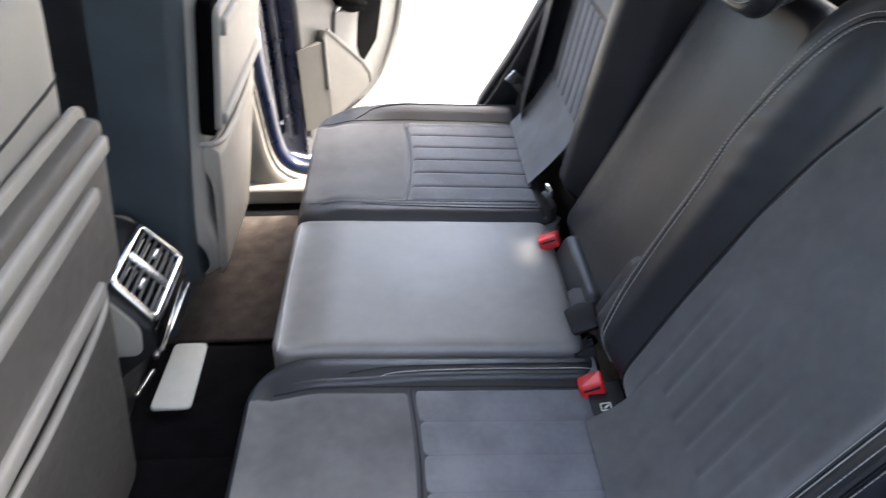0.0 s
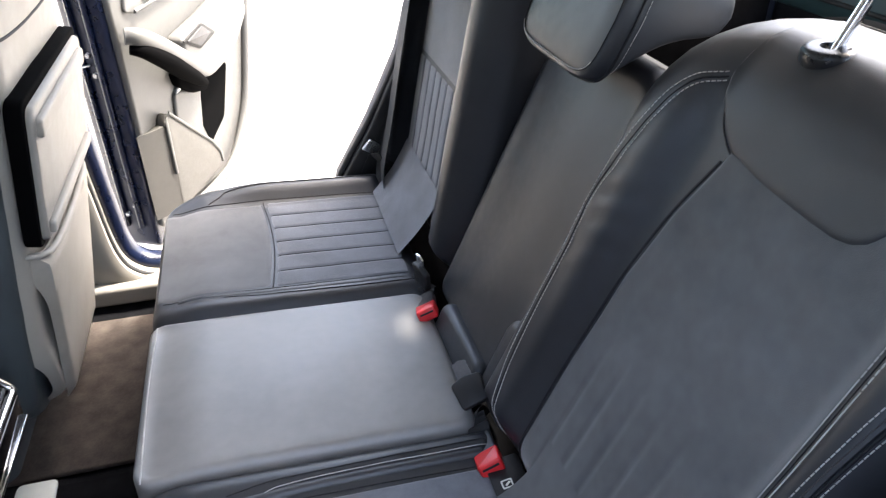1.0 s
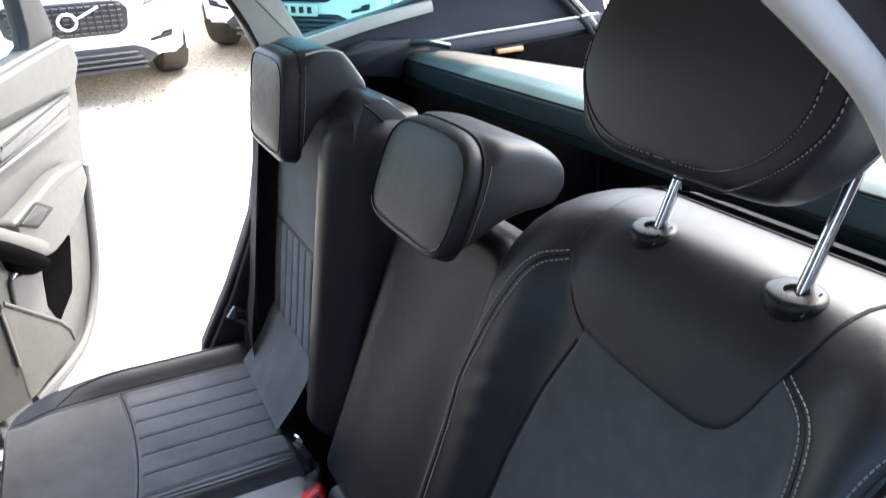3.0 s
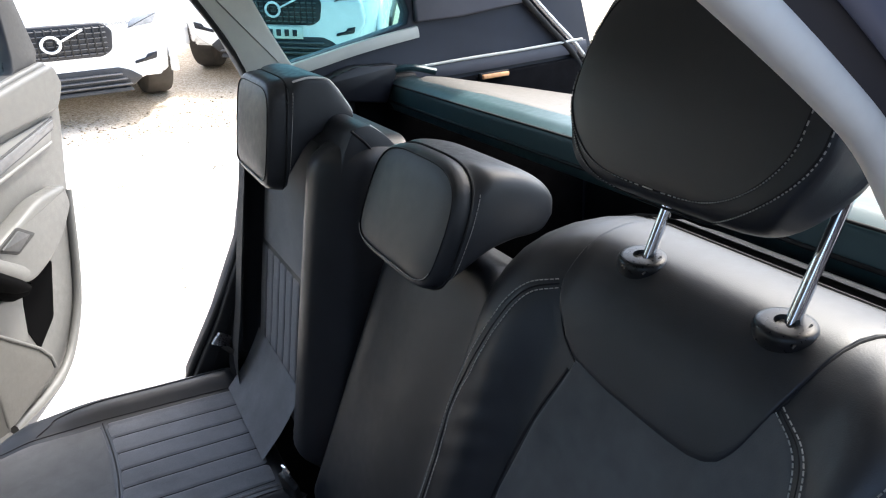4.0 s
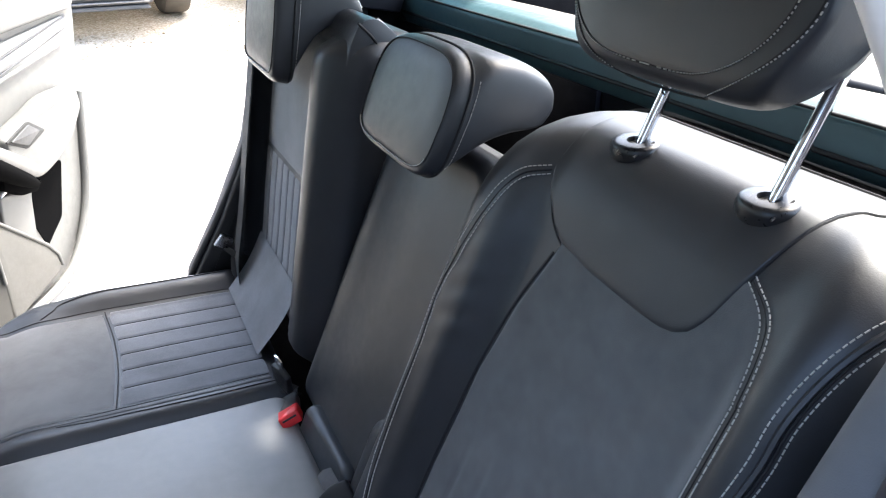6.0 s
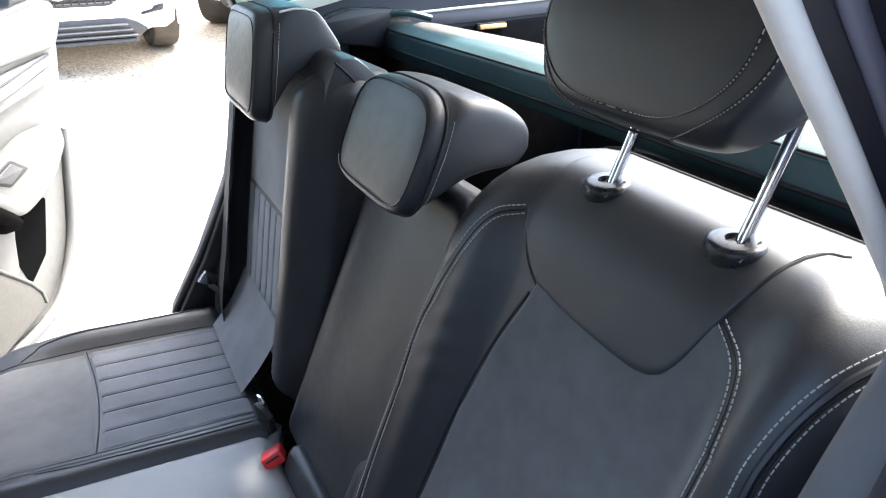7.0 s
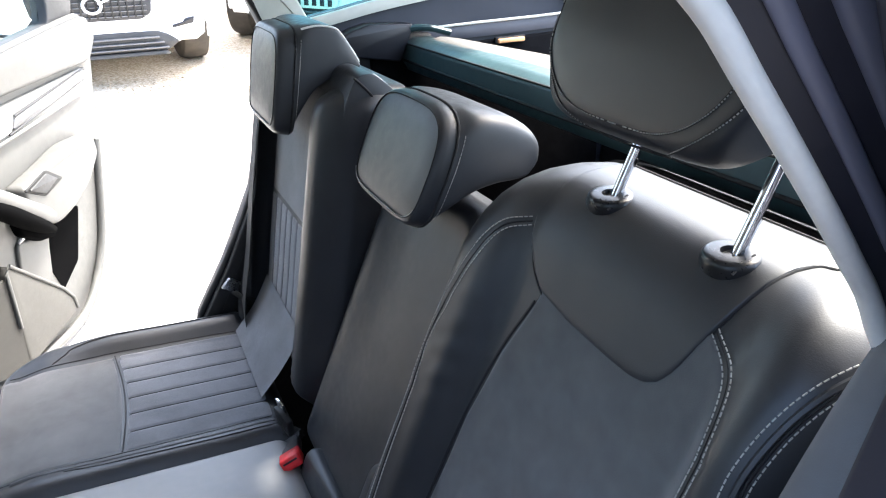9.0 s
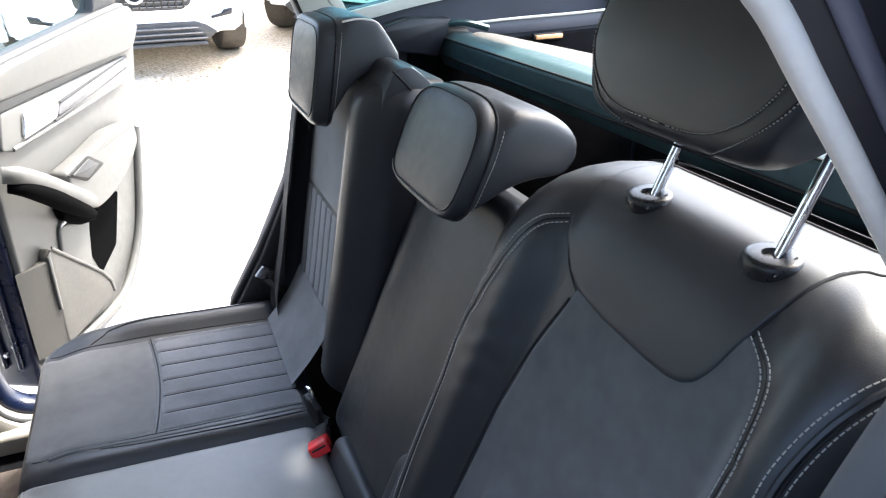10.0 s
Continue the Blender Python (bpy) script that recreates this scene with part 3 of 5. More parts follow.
    # unseen wall, added to keep near side light out of the cabin
    solid("wall_light_block", prism(round_outline([(-3.5, 0.0), (0.30, 0.0), (0.30, 2.15), (-3.5, 2.15)], 0.02), Matrix(((1, 0, 0, 0), (0, 0, 1, -1.9), (0, 1, 0, 0), (0, 0, 0, 1))), 0.12, 0.01, 1), DARKCLAD, "added dark wall, unseen, that blocks light from the near side", "wall", "structure")
    # the near rear door, swung open behind the walk: unseen, added to block light
    swing = radians(62)
    mm = Matrix((Vector((math.cos(swing), -math.sin(swing), 0)), Vector((0, 0, 1)), Vector((math.sin(swing), math.cos(swing), 0)))).transposed().to_4x4()
    mm.translation = (-0.30, -0.84, 0)
    solid("wall_near_door", prism(round_outline([(0.0, 0.36), (0.62, 0.36), (0.84, 0.75), (0.94, 1.22), (0.90, 1.34), (0.0, 1.26)], 0.03), mm @ pose(0, 0, -0.06), 0.11, 0.015, 3), NAVY, "navy near rear door standing wide open", "car door", "structure")
    # far sill and door foot
    solid("trim_sill_far", prism(round_outline([(-1.2, 0.655), (0.40, 0.655), (0.40, 0.73), (-1.2, 0.73)], 0.012), pose(0, 0, 0.42), 0.055, 0.012, 3), BEIGE, "beige plastic sill trim", "trim", "structure")
    solid("trim_scuff_plate", prism(round_outline([(-0.16, 0.735), (0.32, 0.735), (0.34, 0.80), (-0.20, 0.80)], 0.01), pose(0, 0, 0.415), 0.03, 0.004, 2), SATIN, "brushed metal scuff plate on the sill", "trim", "structure")
    solid("wall_sill_far", prism(round_outline([(-1.3, 0.80), (0.44, 0.80), (0.44, 0.84), (-1.3, 0.84)], 0.01), pose(0, 0, 0.28), 0.13, 0.01, 3), NAVY, "navy painted sill of the body", "car body", "structure")
    solid("wall_sill_near", prism(round_outline([(-1.3, -0.80), (0.44, -0.80), (0.44, -0.70), (-1.3, -0.70)], 0.01), pose(0, 0, 0.28), 0.17, 0.01, 3), NAVY, "navy painted sill of the body", "car body", "structure")
    # closed front doors, near centre pillar; the near ones unseen, added to block light
    for y, side in ((0.735, "far"), (-0.785, "near")):
        solid("wall_front_door_" + side, prism(round_outline([(-1.34, 0.30), (-0.40, 0.30), (-0.42, 1.32), (-1.34, 1.26)], 0.02), Matrix(((1, 0, 0, 0), (0, 0, 1, y), (0, 1, 0, 0), (0, 0, 0, 1))), 0.05, 0.008, 2), DARKCLAD, "dark lined front door, closed", "car door", "structure")
    solid("wall_pillar_near", prism(round_outline([(-0.50, 0.30), (-0.36, 0.30), (-0.42, 1.69), (-0.56, 1.69)], 0.02), Matrix(((1, 0, 0, 0), (0, 0, 1, -0.78), (0, 1, 0, 0), (0, 0, 0, 1))), 0.08, 0.008, 2), PILLARNAVY, "dark navy centre pillar of the near side", "pillar", "structure")
    # centre pillar of the far side with its beige foot
    bm = bmesh.new()
    ps = curve_points([(-0.29, 0.705, 1.66), (-0.25, 0.71, 1.25), (-0.222, 0.715, 0.95), (-0.207, 0.715, 0.72), (-0.192, 0.715, 0.55), (-0.155, 0.715, 0.485), (-0.084, 0.715, 0.462), (0.02, 0.715, 0.455)], 40)
    rows = []
    for i, p in enumerate(ps):
        wide = 0.11 - 0.05 * smooth01((i - 22) / 12)
        d = (ps[min(i + 1, 39)] - ps[max(i - 1, 0)]).normalized()
        q = Vector((d.z, 0, -d.x))
        rows.append([bm.verts.new(p + q * a + Vector((0, b, 0))) for a, b in ((wide, 0.03), (wide, -0.02), (wide * 0.5, -0.035), (0.012, -0.035), (0.0, -0.028), (0.0, 0.03))])
    for a, b in zip(rows, rows[1:]):
        for i in range(6):
            bm.faces.new((a[i], a[(i + 1) % 6], b[(i + 1) % 6], b[i]))
    bm.faces.new(rows[0])
    bm.faces.new(rows[-1])
    solid("trim_centre_pillar", bm, BEIGE, "beige trim of the centre pillar and its foot", "pillar trim", "structure")
    solid("trim_pillar_seal", tube([p + Vector((0, -0.01, 0)) for p in ps], 0.007, 8), RUBBER, "black seal along the centre pillar", "trim", "structure")
    solid("wall_pillar_far", tube([p + Vector((0.0, 0.055, 0.0)) for p in ps], 0.035, 10, 0.8), NAVY, "navy painted centre pillar", "car body", "structure")


build_shell()


# ---- rear seats ----
def ribs(u0, u1, count, depth=0.003, width=0.003, fade=None, puff=0.0006):
    gaps = [u0 + (u1 - u0) * (k + 1) / (count + 1) for k in range(count)]

    def f(u, v):
        g = sum(-depth * math.exp(-((u - q) / width) ** 2) for q in gaps)
        cell = (u - u0) / (u1 - u0) * (count + 1)
        g += puff * abs(math.sin(math.pi * cell)) ** 0.6
        return g * (fade(v) if fade else 1.0)

    return f


def outer_cushion(seat, sign):
    """An outer seat's cushion; sign +1 far, -1 near."""
    fr = cushion_frame(-0.045, 0.705, 2.4)

    def height(u, v):
        a = u * sign
        inner = 0.014 * math.exp(-((a - 0.208) / 0.032) ** 2)
        outer = 0.034 * smooth01((a - 0.575) / 0.060) * (0.3 + 0.7 * smooth01((v - 0.03) / 0.2))
        front = -0.018 * smooth01((0.10 - v) / 0.10)
        return inner + outer + front

    u0, u1 = sorted((0.169 * sign, 0.680 * sign))
    pad = Pad(fr, u0, u1, 0.0 if sign > 0 else -0.022, 0.53, (0.05, 0.10, 0.03, 0.03) if sign > 0 else (0.07, 0.09, 0.03, 0.03), 0.034, 0.20, height)
    base = part("seat_cushion", pad.body(), LEATHER, seat, "black leather cushion with raised side bolster")

    def front(s, t):
        a = 0.252 + (0.590 - 0.252) * s
        lo = 0.0005 if sign > 0 else -0.0215
        return a * sign, lo + (0.2215 - lo + 0.012 * math.sin(math.pi * s)) * t

    def rear(s, t):
        a = 0.252 + (0.590 - 0.252) * s
        b0 = 0.222 + 0.012 * math.sin(math.pi * s)
        return a * sign, b0 + (0.50 - b0) * t

    part("suede_panel", pad.patch(front, 36, 24), SUEDE, base, "grey suede front panel")
    part("ribbed_panel", pad.patch(rear, 120, 20, extra=ribs(0.252 * sign, 0.590 * sign, 5, 0.003 if sign > 0 else 0.0012)), RIBBED, base, "ribbed blue grey cloth panel")
    edge = [(0.249 * sign, 0.02), (0.247 * sign, 0.15), (0.247 * sign, 0.32), (0.25 * sign, 0.49)]
    part("seam", pad.line(edge, 0.0011, off=0.0002), SEAM, base)
    edge = [(0.594 * sign, 0.02), (0.596 * sign, 0.15), (0.596 * sign, 0.32), (0.594 * sign, 0.49)]
    part("seam", pad.line(edge, 0.0011, off=0.0002), SEAM, base)
    for k in range(1, 6):
        a = (0.252 + 0.338 * k / 6) * sign
        part("rib_seam", pad.line([(a, 0.24), (a, 0.36), (a, 0.49)], 0.0010 if sign > 0 else 0.0006, 30, off=-0.0002), SEAM, base)
    part("seam", pad.line([(0.252 * sign, 0.222), (0.34 * sign, 0.231), (0.42 * sign, 0.234), (0.50 * sign, 0.231), (0.59 * sign, 0.222)], 0.0014, off=0.0004), SEAM, base)
    part("seam", pad.line([(0.226 * sign, 0.13), (0.216 * sign, 0.20), (0.212 * sign, 0.35), (0.21 * sign, 0.50)], 0.0011, off=0.0), SEAM, base)
    part("welt", pad.line([(0.240 * sign, 0.05), (0.236 * sign, 0.15), (0.230 * sign, 0.24), (0.228 * sign, 0.35), (0.228 * sign, 0.49)], 0.0095, 60, off=-0.0065, sides=12), LEATHER, base, "raised leather welt along the cushion")
    part("piping", pad.line([(0.60 * sign, 0.10), (0.615 * sign, 0.125), (0.628 * sign, 0.15), (0.634 * sign, 0.25), (0.635 * sign, 0.50)], 0.0012, off=0.0004), SEAM, base)
    if sign < 0:
        part("piping", pad.line([(0.238 * sign, 0.165), (0.226 * sign, 0.20), (0.221 * sign, 0.30), (0.220 * sign, 0.50)], 0.0007, off=0.0008), THREAD, base)
    return pad


def centre_cushion(seat):
    fr = cushion_frame(-0.040, 0.712, 2.2)

    def height(u, v):
        return -0.012 * smooth01((0.10 - v) / 0.10) + 0.006 * math.exp(-(u / 0.16) ** 2)

    pad = Pad(fr, -0.178, 0.178, 0.0, 0.50, (0.03, 0.03, 0.03, 0.03), 0.016, 0.20, height)
    base = part("seat_cushion", pad.body(), SHEEN_LEATHER, seat, "smooth black leather cushion, daylight sheen put into its pale colour")
    part("seam", pad.line([(-0.17, 0.012), (-0.09, 0.010), (0, 0.009), (0.09, 0.010), (0.17, 0.012)], 0.0016), THREAD, base, "pale stitched front edge")
    return pad


def loft_profile(profile, place, half, n=22, power=5.0, taper=None, shut=0.72):
    """A pad from a closed side profile of (depth, height), swept across and drawn in at its ends."""
    bm = bmesh.new()
    c = Vector((sum(p[0] for p in profile) / len(profile), sum(p[1] for p in profile) / len(profile)))
    rings = []
    for i in range(n + 1):
        t = math.sin(math.pi / 2 * (2 * i / n - 1))
        k = max(0.0, 1 - abs(t) ** power) ** (1 / power)
        k = shut + (1 - shut) * k
        ring = []
        for d, h in profile:
            q = c + (Vector((d, h)) - c) * k
            w = half * (taper(q.x, q.y) if taper else 1.0)
            ring.append(bm.verts.new(place(t * w, q.x, q.y)))
        rings.append(ring)
    m = len(profile)
    for a, b in zip(rings, rings[1:]):
        for j in range(m):
            bm.faces.new((a[j], a[(j + 1) % m], b[(j + 1) % m], b[j]))
    bm.faces.new(rings[0])
    bm.faces.new(rings[-1])
    return bm


def low_headrest(seat, fr, y, half, front, rear, power, sharp, piped=False):
    """A lowered head restraint: a bordered front pad before a wedge that reaches back over the backrest.
    front, rear: stations of (depth w, lowest v, highest v, share of the width), from the face to the tip."""

    def ring(st, soft_power, count=72):
        w, lo, hi, k = st
        power_of = (soft_power, soft_power * 1.5)
        out = []
        for i in range(count):
            a = 2 * math.pi * i / count
            c, sn = math.cos(a), math.sin(a)
            n = power_of[0] if sn > 0 else power_of[1]
            up = math.copysign(abs(sn) ** (2 / n), sn)
            wide = half * k * (1 - 0.05 * max(0.0, up) - 0.03 * max(0.0, -up))
            out.append(fr.at(y + wide * math.copysign(abs(c) ** (2 / n), c), (lo + hi) / 2 + (hi - lo) / 2 * up, w))
        return out

    def skin(rows, ends):
        bm = bmesh.new()
        vs = [[bm.verts.new(p) for p in r] for r in rows]
        for a, b in zip(vs, vs[1:]):
            for k in range(len(a)):
                bm.faces.new((a[k], a[(k + 1) % len(a)], b[(k + 1) % len(a)], b[k]))
        for e in ends:
            bm.faces.new(vs[e])
        return bm

    def between(sts, steps):
        cols = [curve_points([(i, st[c], 0) for i, st in enumerate(sts)], steps) for c in range(4)]
        return [tuple(cols[c][i].y for c in range(4)) for i in range(steps)]

    body = between(rear, 26)
    # rear wedge in paler grey, so its colour carries the light from the side
    base = part("headrest", skin([ring(st, sharp + (power - sharp) * smooth01(1 - i / 6)) for i, st in enumerate(body)], (0, -1)), VINYL, seat, "lowered black leather head restraint, side light in its grey")
    face = between(front, 14)
    border = part("front_border", skin([ring(st, power) for st in face] + [ring((rear[0][0] - 0.006, front[-1][1] + 0.004, front[-1][2] - 0.004, 0.97), power)], (-1,)), LEATHER, base, "dark rounded border of the front pad")
    w0, lo, hi, k0 = front[0]
    rows = []
    for i in range(9):
        q = (1 - i / 8) ** 1.0
        mid = (lo + hi) / 2
        lift = 0.0022 * (1 - q ** 6) - (0.0012 if i == 0 else 0.0) + 0.003 * (1 - q * q)
        rows.append(ring((w0 + lift, mid - (mid - lo) * max(q, 0.02), mid + (hi - mid) * max(q, 0.02), k0 * max(q, 0.02)), power))
    part("front_panel", skin(rows, (-1,)), LEATHER, border, "black leather front panel")
    rim = [p + fr.w * 0.0004 for p in ring(front[0], power)]
    part("seam", tube(rim, 0.0008, 6, closed=True), SEAM, border)
    low = [p + fr.w * 0.0014 + fr.v * 0.001 for p in ring(front[0], power, 144)[82:134]]
    part("piping", tube(low, 0.0008, 5), THREAD, border, "pale stitched lower edge")
    join = ring((rear[0][0] + 0.001, rear[0][1], rear[0][2], 1.004), power)
    part("seam", tube(join, 0.0018, 6, closed=True), SEAM, base)
    st = body[2]
    fine = ring((st[0], st[1] - 0.001, st[2] + 0.001, st[3] + 0.010), power + (sharp - power) * 0.15, 1400)
    part("stitching", dashes(fine[620:1040], 0.0050, 0.0033, 0.00055), THREAD, base, "pale grey stitching behind the border")
    if piped:
        edge = [ring((st[0], st[1], st[2], st[3] * 1.004), sharp, 96)[37] for st in body[2:]]
        part("piping", tube(edge, 0.0020, 6), PIPING, base, "pale piping round the side panel")
    return base


def backrest_near(seat):
    fr = back_frame(0.47, 0.70, 22)

    def height(u, v):
        inner = 0.030 * smooth01((u + 0.275) / 0.05)
        outer = 0.030 * smooth01((-0.545 - u) / 0.05)
        wr = 0.0010 * math.sin((v * 1.0 + u * 0.55) * 165) * math.exp(-((u + 0.215) / 0.028) ** 2) * math.exp(-((v - 0.40) / 0.085) ** 2)
        return wr + (inner + outer) * (1 - 0.55 * smooth01((v - 0.50) / 0.12))

    pad = Pad(fr, -0.660, -0.120, 0.0, 0.692, (0.04, 0.04, 0.17, 0.115), 0.055, 0.19, height, crown=(0.11, 0.13))
    base = part("backrest", pad.body(), LEATHER, seat, "black leather backrest with double stitched bolsters")
    left = [(-0.02, -0.270), (0.06, -0.267), (0.19, -0.266), (0.34, -0.271), (0.437, -0.286), (0.51, -0.308), (0.60, -0.32)]
    right = [(-0.02, -0.555), (0.10, -0.570), (0.46, -0.574), (0.505, -0.572), (0.545, -0.562), (0.57, -0.547), (0.592, -0.518)]

    def low_of(u):
        return lerp_list([(-0.60, 0.680), (-0.545, 0.668), (-0.537, 0.650), (-0.530, 0.612), (-0.520, 0.574), (-0.509, 0.538), (-0.499, 0.520), (-0.486, 0.511), (-0.468, 0.507), (-0.44, 0.507), (-0.368, 0.511), (-0.315, 0.520), (-0.292, 0.534), (-0.267, 0.562), (-0.252, 0.61)], u)

    def insert(s, t):
        v = 0.004 + 0.63 * t
        a, b = lerp_list(left, v), lerp_list(right, v)
        return b + (a - b) * s, v

    soft = ribs(-0.555, -0.275, 6, 0.0025, 0.004, lambda v: smooth01((0.30 - v) / 0.12))
    part("suede_insert", pad.patch(insert, 70, 60, 0.002, 0.004, 0.012, extra=lambda u, v: soft(u, v) * 0.8), SUEDE, base, "grey suede centre panel")

    def bib(s, t):
        u = -0.575 + (-0.255 + 0.575) * s
        lo = low_of(u)
        return u, lo + (0.6915 - lo) * t

    part("leather_bib", pad.patch(bib, 70, 34, 0.0035, 0.002, 0.012), LEATHER, base, "pointed smooth leather yoke below the headrest")
    part("seam", pad.line([(u, low_of(u)) for u in [-0.56 + 0.02 * k for k in range(16)]], 0.0014, 120, off=-0.0002), SEAM, base)
    part("seam", pad.line([(a, v) for v, a in left[:6]], 0.0022, 60, off=-0.0005), SEAM, base)
    stl = [(-0.254, 0.592), (-0.226, 0.575), (-0.208, 0.551), (-0.198, 0.518), (-0.187, 0.481), (-0.177, 0.444), (-0.167, 0.388), (-0.172, 0.353), (-0.178, 0.310), (-0.180, 0.232), (-0.190, 0.12), (-0.22, 0.02)]
    str_ = [(-0.258, 0.583), (-0.236, 0.568), (-0.223, 0.546), (-0.213, 0.515), (-0.202, 0.480), (-0.194, 0.441), (-0.184, 0.396), (-0.186, 0.356), (-0.190, 0.312), (-0.192, 0.232), (-0.202, 0.12), (-0.23, 0.02)]
    part("stitching", pad.stitches(stl, radius=0.0007), THREAD, base, "pale grey decorative stitching")
    part("stitching", pad.stitches(str_, radius=0.0007), THREAD, base, "pale grey decorative stitching")
    part("seam", pad.line([((a[0] + b[0]) / 2, (a[1] + b[1]) / 2) for a, b in zip(stl, str_)], 0.0012, 80, off=-0.0004), SEAM, base)
    for du in (0.004, -0.008):
        part("stitching", pad.stitches([(a + du, v) for v, a in reversed(right)]), THREAD, base, "pale grey decorative stitching")
    part("seam", pad.line([(a - 0.002, v) for v, a in reversed(right)], 0.0008, 80), SEAM, base)
    out = [(-0.645, 0.66), (-0.634, 0.640), (-0.627, 0.620), (-0.618, 0.592), (-0.610, 0.556), (-0.606, 0.515), (-0.606, 0.470), (-0.600, 0.40), (-0.596, 0.326), (-0.597, 0.2), (-0.605, 0.03)]
    part("stitching", pad.stitches(out[1:]), THREAD, base, "pale grey decorative stitching")
    part("stitching", pad.stitches([(u - 0.014, v) for u, v in out[1:]]), THREAD, base, "pale grey decorative stitching")
    part("piping", pad.line([(u - 0.007, v) for u, v in out[1:]], 0.003, 70), LEATHER, base)
    part("seam", pad.line([(u - 0.0105, v) for u, v in out[1:]], 0.0015, 70), SEAM, base)
    bm = bmesh.new()
    rows = []
    for j in range(11):
        t = j / 10
        row = []
        for i in range(21):
            y = -0.60 + 0.285 * i / 20
            a, b = Vector((0.425, y, 0.694)), fr.at(y, 0.10, 0.004)
            p = a.lerp(b, t) + Vector((0.008, 0, -0.010)) * math.sin(math.pi * t)
            row.append(bm.verts.new(p + Vector((0, 0, 0.0015 * noise.noise(p * 40)))))
        rows.append(row)
    for a, b in zip(rows, rows[1:]):
        for i in range(20):
            bm.faces.new((a[i], a[i + 1], b[i + 1], b[i]))
    part("lower_flap", bm, SUEDE, base, "grey suede flap bridging cushion and backrest")
    foot = Pad(fr, -0.215, -0.090, -0.01, 0.158, (0.03, 0.03, 0.045, 0.03), 0.035, 0.10, lambda u, v: -0.004)
    part("lower_bolster", foot.body(), LEATHER, base, "rounded leather foot of the bolster")
    # top seam along the rear edge
    part("seam", tube([pad.p(-0.575 + 0.33 * k / 24, 0.684, 0.004) for k in range(25)], 0.0016, 6), SEAM, base)
    return fr


def near_headrest(seat, fr):
    """A raised head restraint on two chrome posts."""
    yc = -0.364
    prof = round_outline([(0.002, -0.004), (-0.010, 0.09), (-0.002, 0.19), (0.035, 0.215), (0.085, 0.19), (0.098, 0.11), (0.080, 0.024), (0.040, -0.010)], 0.04, 6)

    def place(t, d, h):
        return fr.at(yc + t, 0.715 + h, 0.045 - d)

    def narrow(d, h):
        return 1.0 - 0.22 * smooth01((0.075 - h) / 0.095) - 0.10 * smooth01((h - 0.10) / 0.12) - 0.06 * smooth01((d - 0.05) / 0.05)

    shell = loft_profile(prof, place, 0.145, 30, 6.0, narrow, 0.66)
    tree = BVHTree.FromBMesh(shell)
    base = part("headrest", shell, LEATHER, seat, "raised black leather head restraint with pale stitching")

    def on_skin(t, h, lift):
        hit = tree.ray_cast(place(t, -0.2, h), -fr.w)
        return (hit[0] + fr.w * lift) if hit[0] is not None else place(t, 0.03, h)

    for inset, up, low in ((0.82, 0.097, 0.100), (0.95, 0.108, 0.098)):
        pts = []
        for i in range(341):
            a = radians(-250 + 320 * i / 340)
            x = math.copysign(abs(math.cos(a)) ** 0.55, math.cos(a))
            z = math.copysign(abs(math.sin(a)) ** 0.55, math.sin(a))
            h = low + up * z
            pts.append((x * 0.148 * narrow(0, h) * (inset if x < 0 else 0.955), h))
        bm = bmesh.new()
        for q, r in list(zip(pts, pts[1:]))[::2]:
            add_tube(bm, [on_skin(*q, 0.0013), on_skin(*r, 0.0013)], 0.0007, 5)
        part("stitching", bm, THREAD, base, "pale grey decorative stitching")
        part("seam", tube([on_skin(q[0] * 0.985, q[1], -0.0004) for q in pts], 0.0013, 6), SEAM, base)
    for y in (-0.327, -0.490):
        lean = Vector((0.40, 0, 1)).normalized()
        foot = fr.at(y, 0.636, -0.032)
        part("headrest_post", tube([foot - lean * 0.02, foot + lean * 0.04, foot + lean * 0.155, foot + lean * 0.19], 0.0062, 16), CHROME, base, "bright chrome headrest post")
        bm = bmesh.new()
        n = (fr.v * 0.86 + fr.w * 0.5).normalized()
        side = n.cross(Vector((0, 1, 0)))
        rings = [(0.0225, -0.014), (0.0262, -0.004), (0.0275, 0.004), (0.0274, 0.010), (0.0262, 0.0140), (0.0240, 0.0160), (0.0200, 0.0168), (0.0105, 0.0172), (0.0085, 0.0130)]
        vs = []
        for r, h in rings:
            vs.append([bm.verts.new(foot + n * (h + 0.001) + Vector((0, 1, 0)) * (r * math.cos(2 * math.pi * k / 28)) + side * (r * 0.9 * math.sin(2 * math.pi * k / 28))) for k in range(28)])
        for a, b in zip(vs, vs[1:]):
            for k in range(28):
                bm.faces.new((a[k], a[(k + 1) % 28], b[(k + 1) % 28], b[k]))
        bm.faces.new(vs[0])
        bm.faces.new(vs[-1])
        part("post_guide", bm, GUIDE, base, "black plastic post guide with release button")
        notch = [foot + n * (0.011 + 0.007 * k / 8) + Vector((0, 1, 0)) * (-0.020 + 0.004 * k / 8) * 1.0 + side * (0.021 - 0.030 * k / 8) for k in range(9)]
        part("button_joint", tube(notch, 0.0012, 6), SEAM, base)
    return base


def backrest_centre(seat):
    fr = back_frame(0.475, 0.70, 22)
    pad = Pad(fr, -0.152, 0.172, 0.0, 0.552, (0.03, 0.03, 0.08, 0.06), 0.035, 0.10, lambda u, v: 0.006 * math.exp(-(u / 0.1) ** 2) - 0.012)
    base = part("backrest", pad.body(), LEATHER, seat, "black leather paled for sheen centre backrest")
    return fr


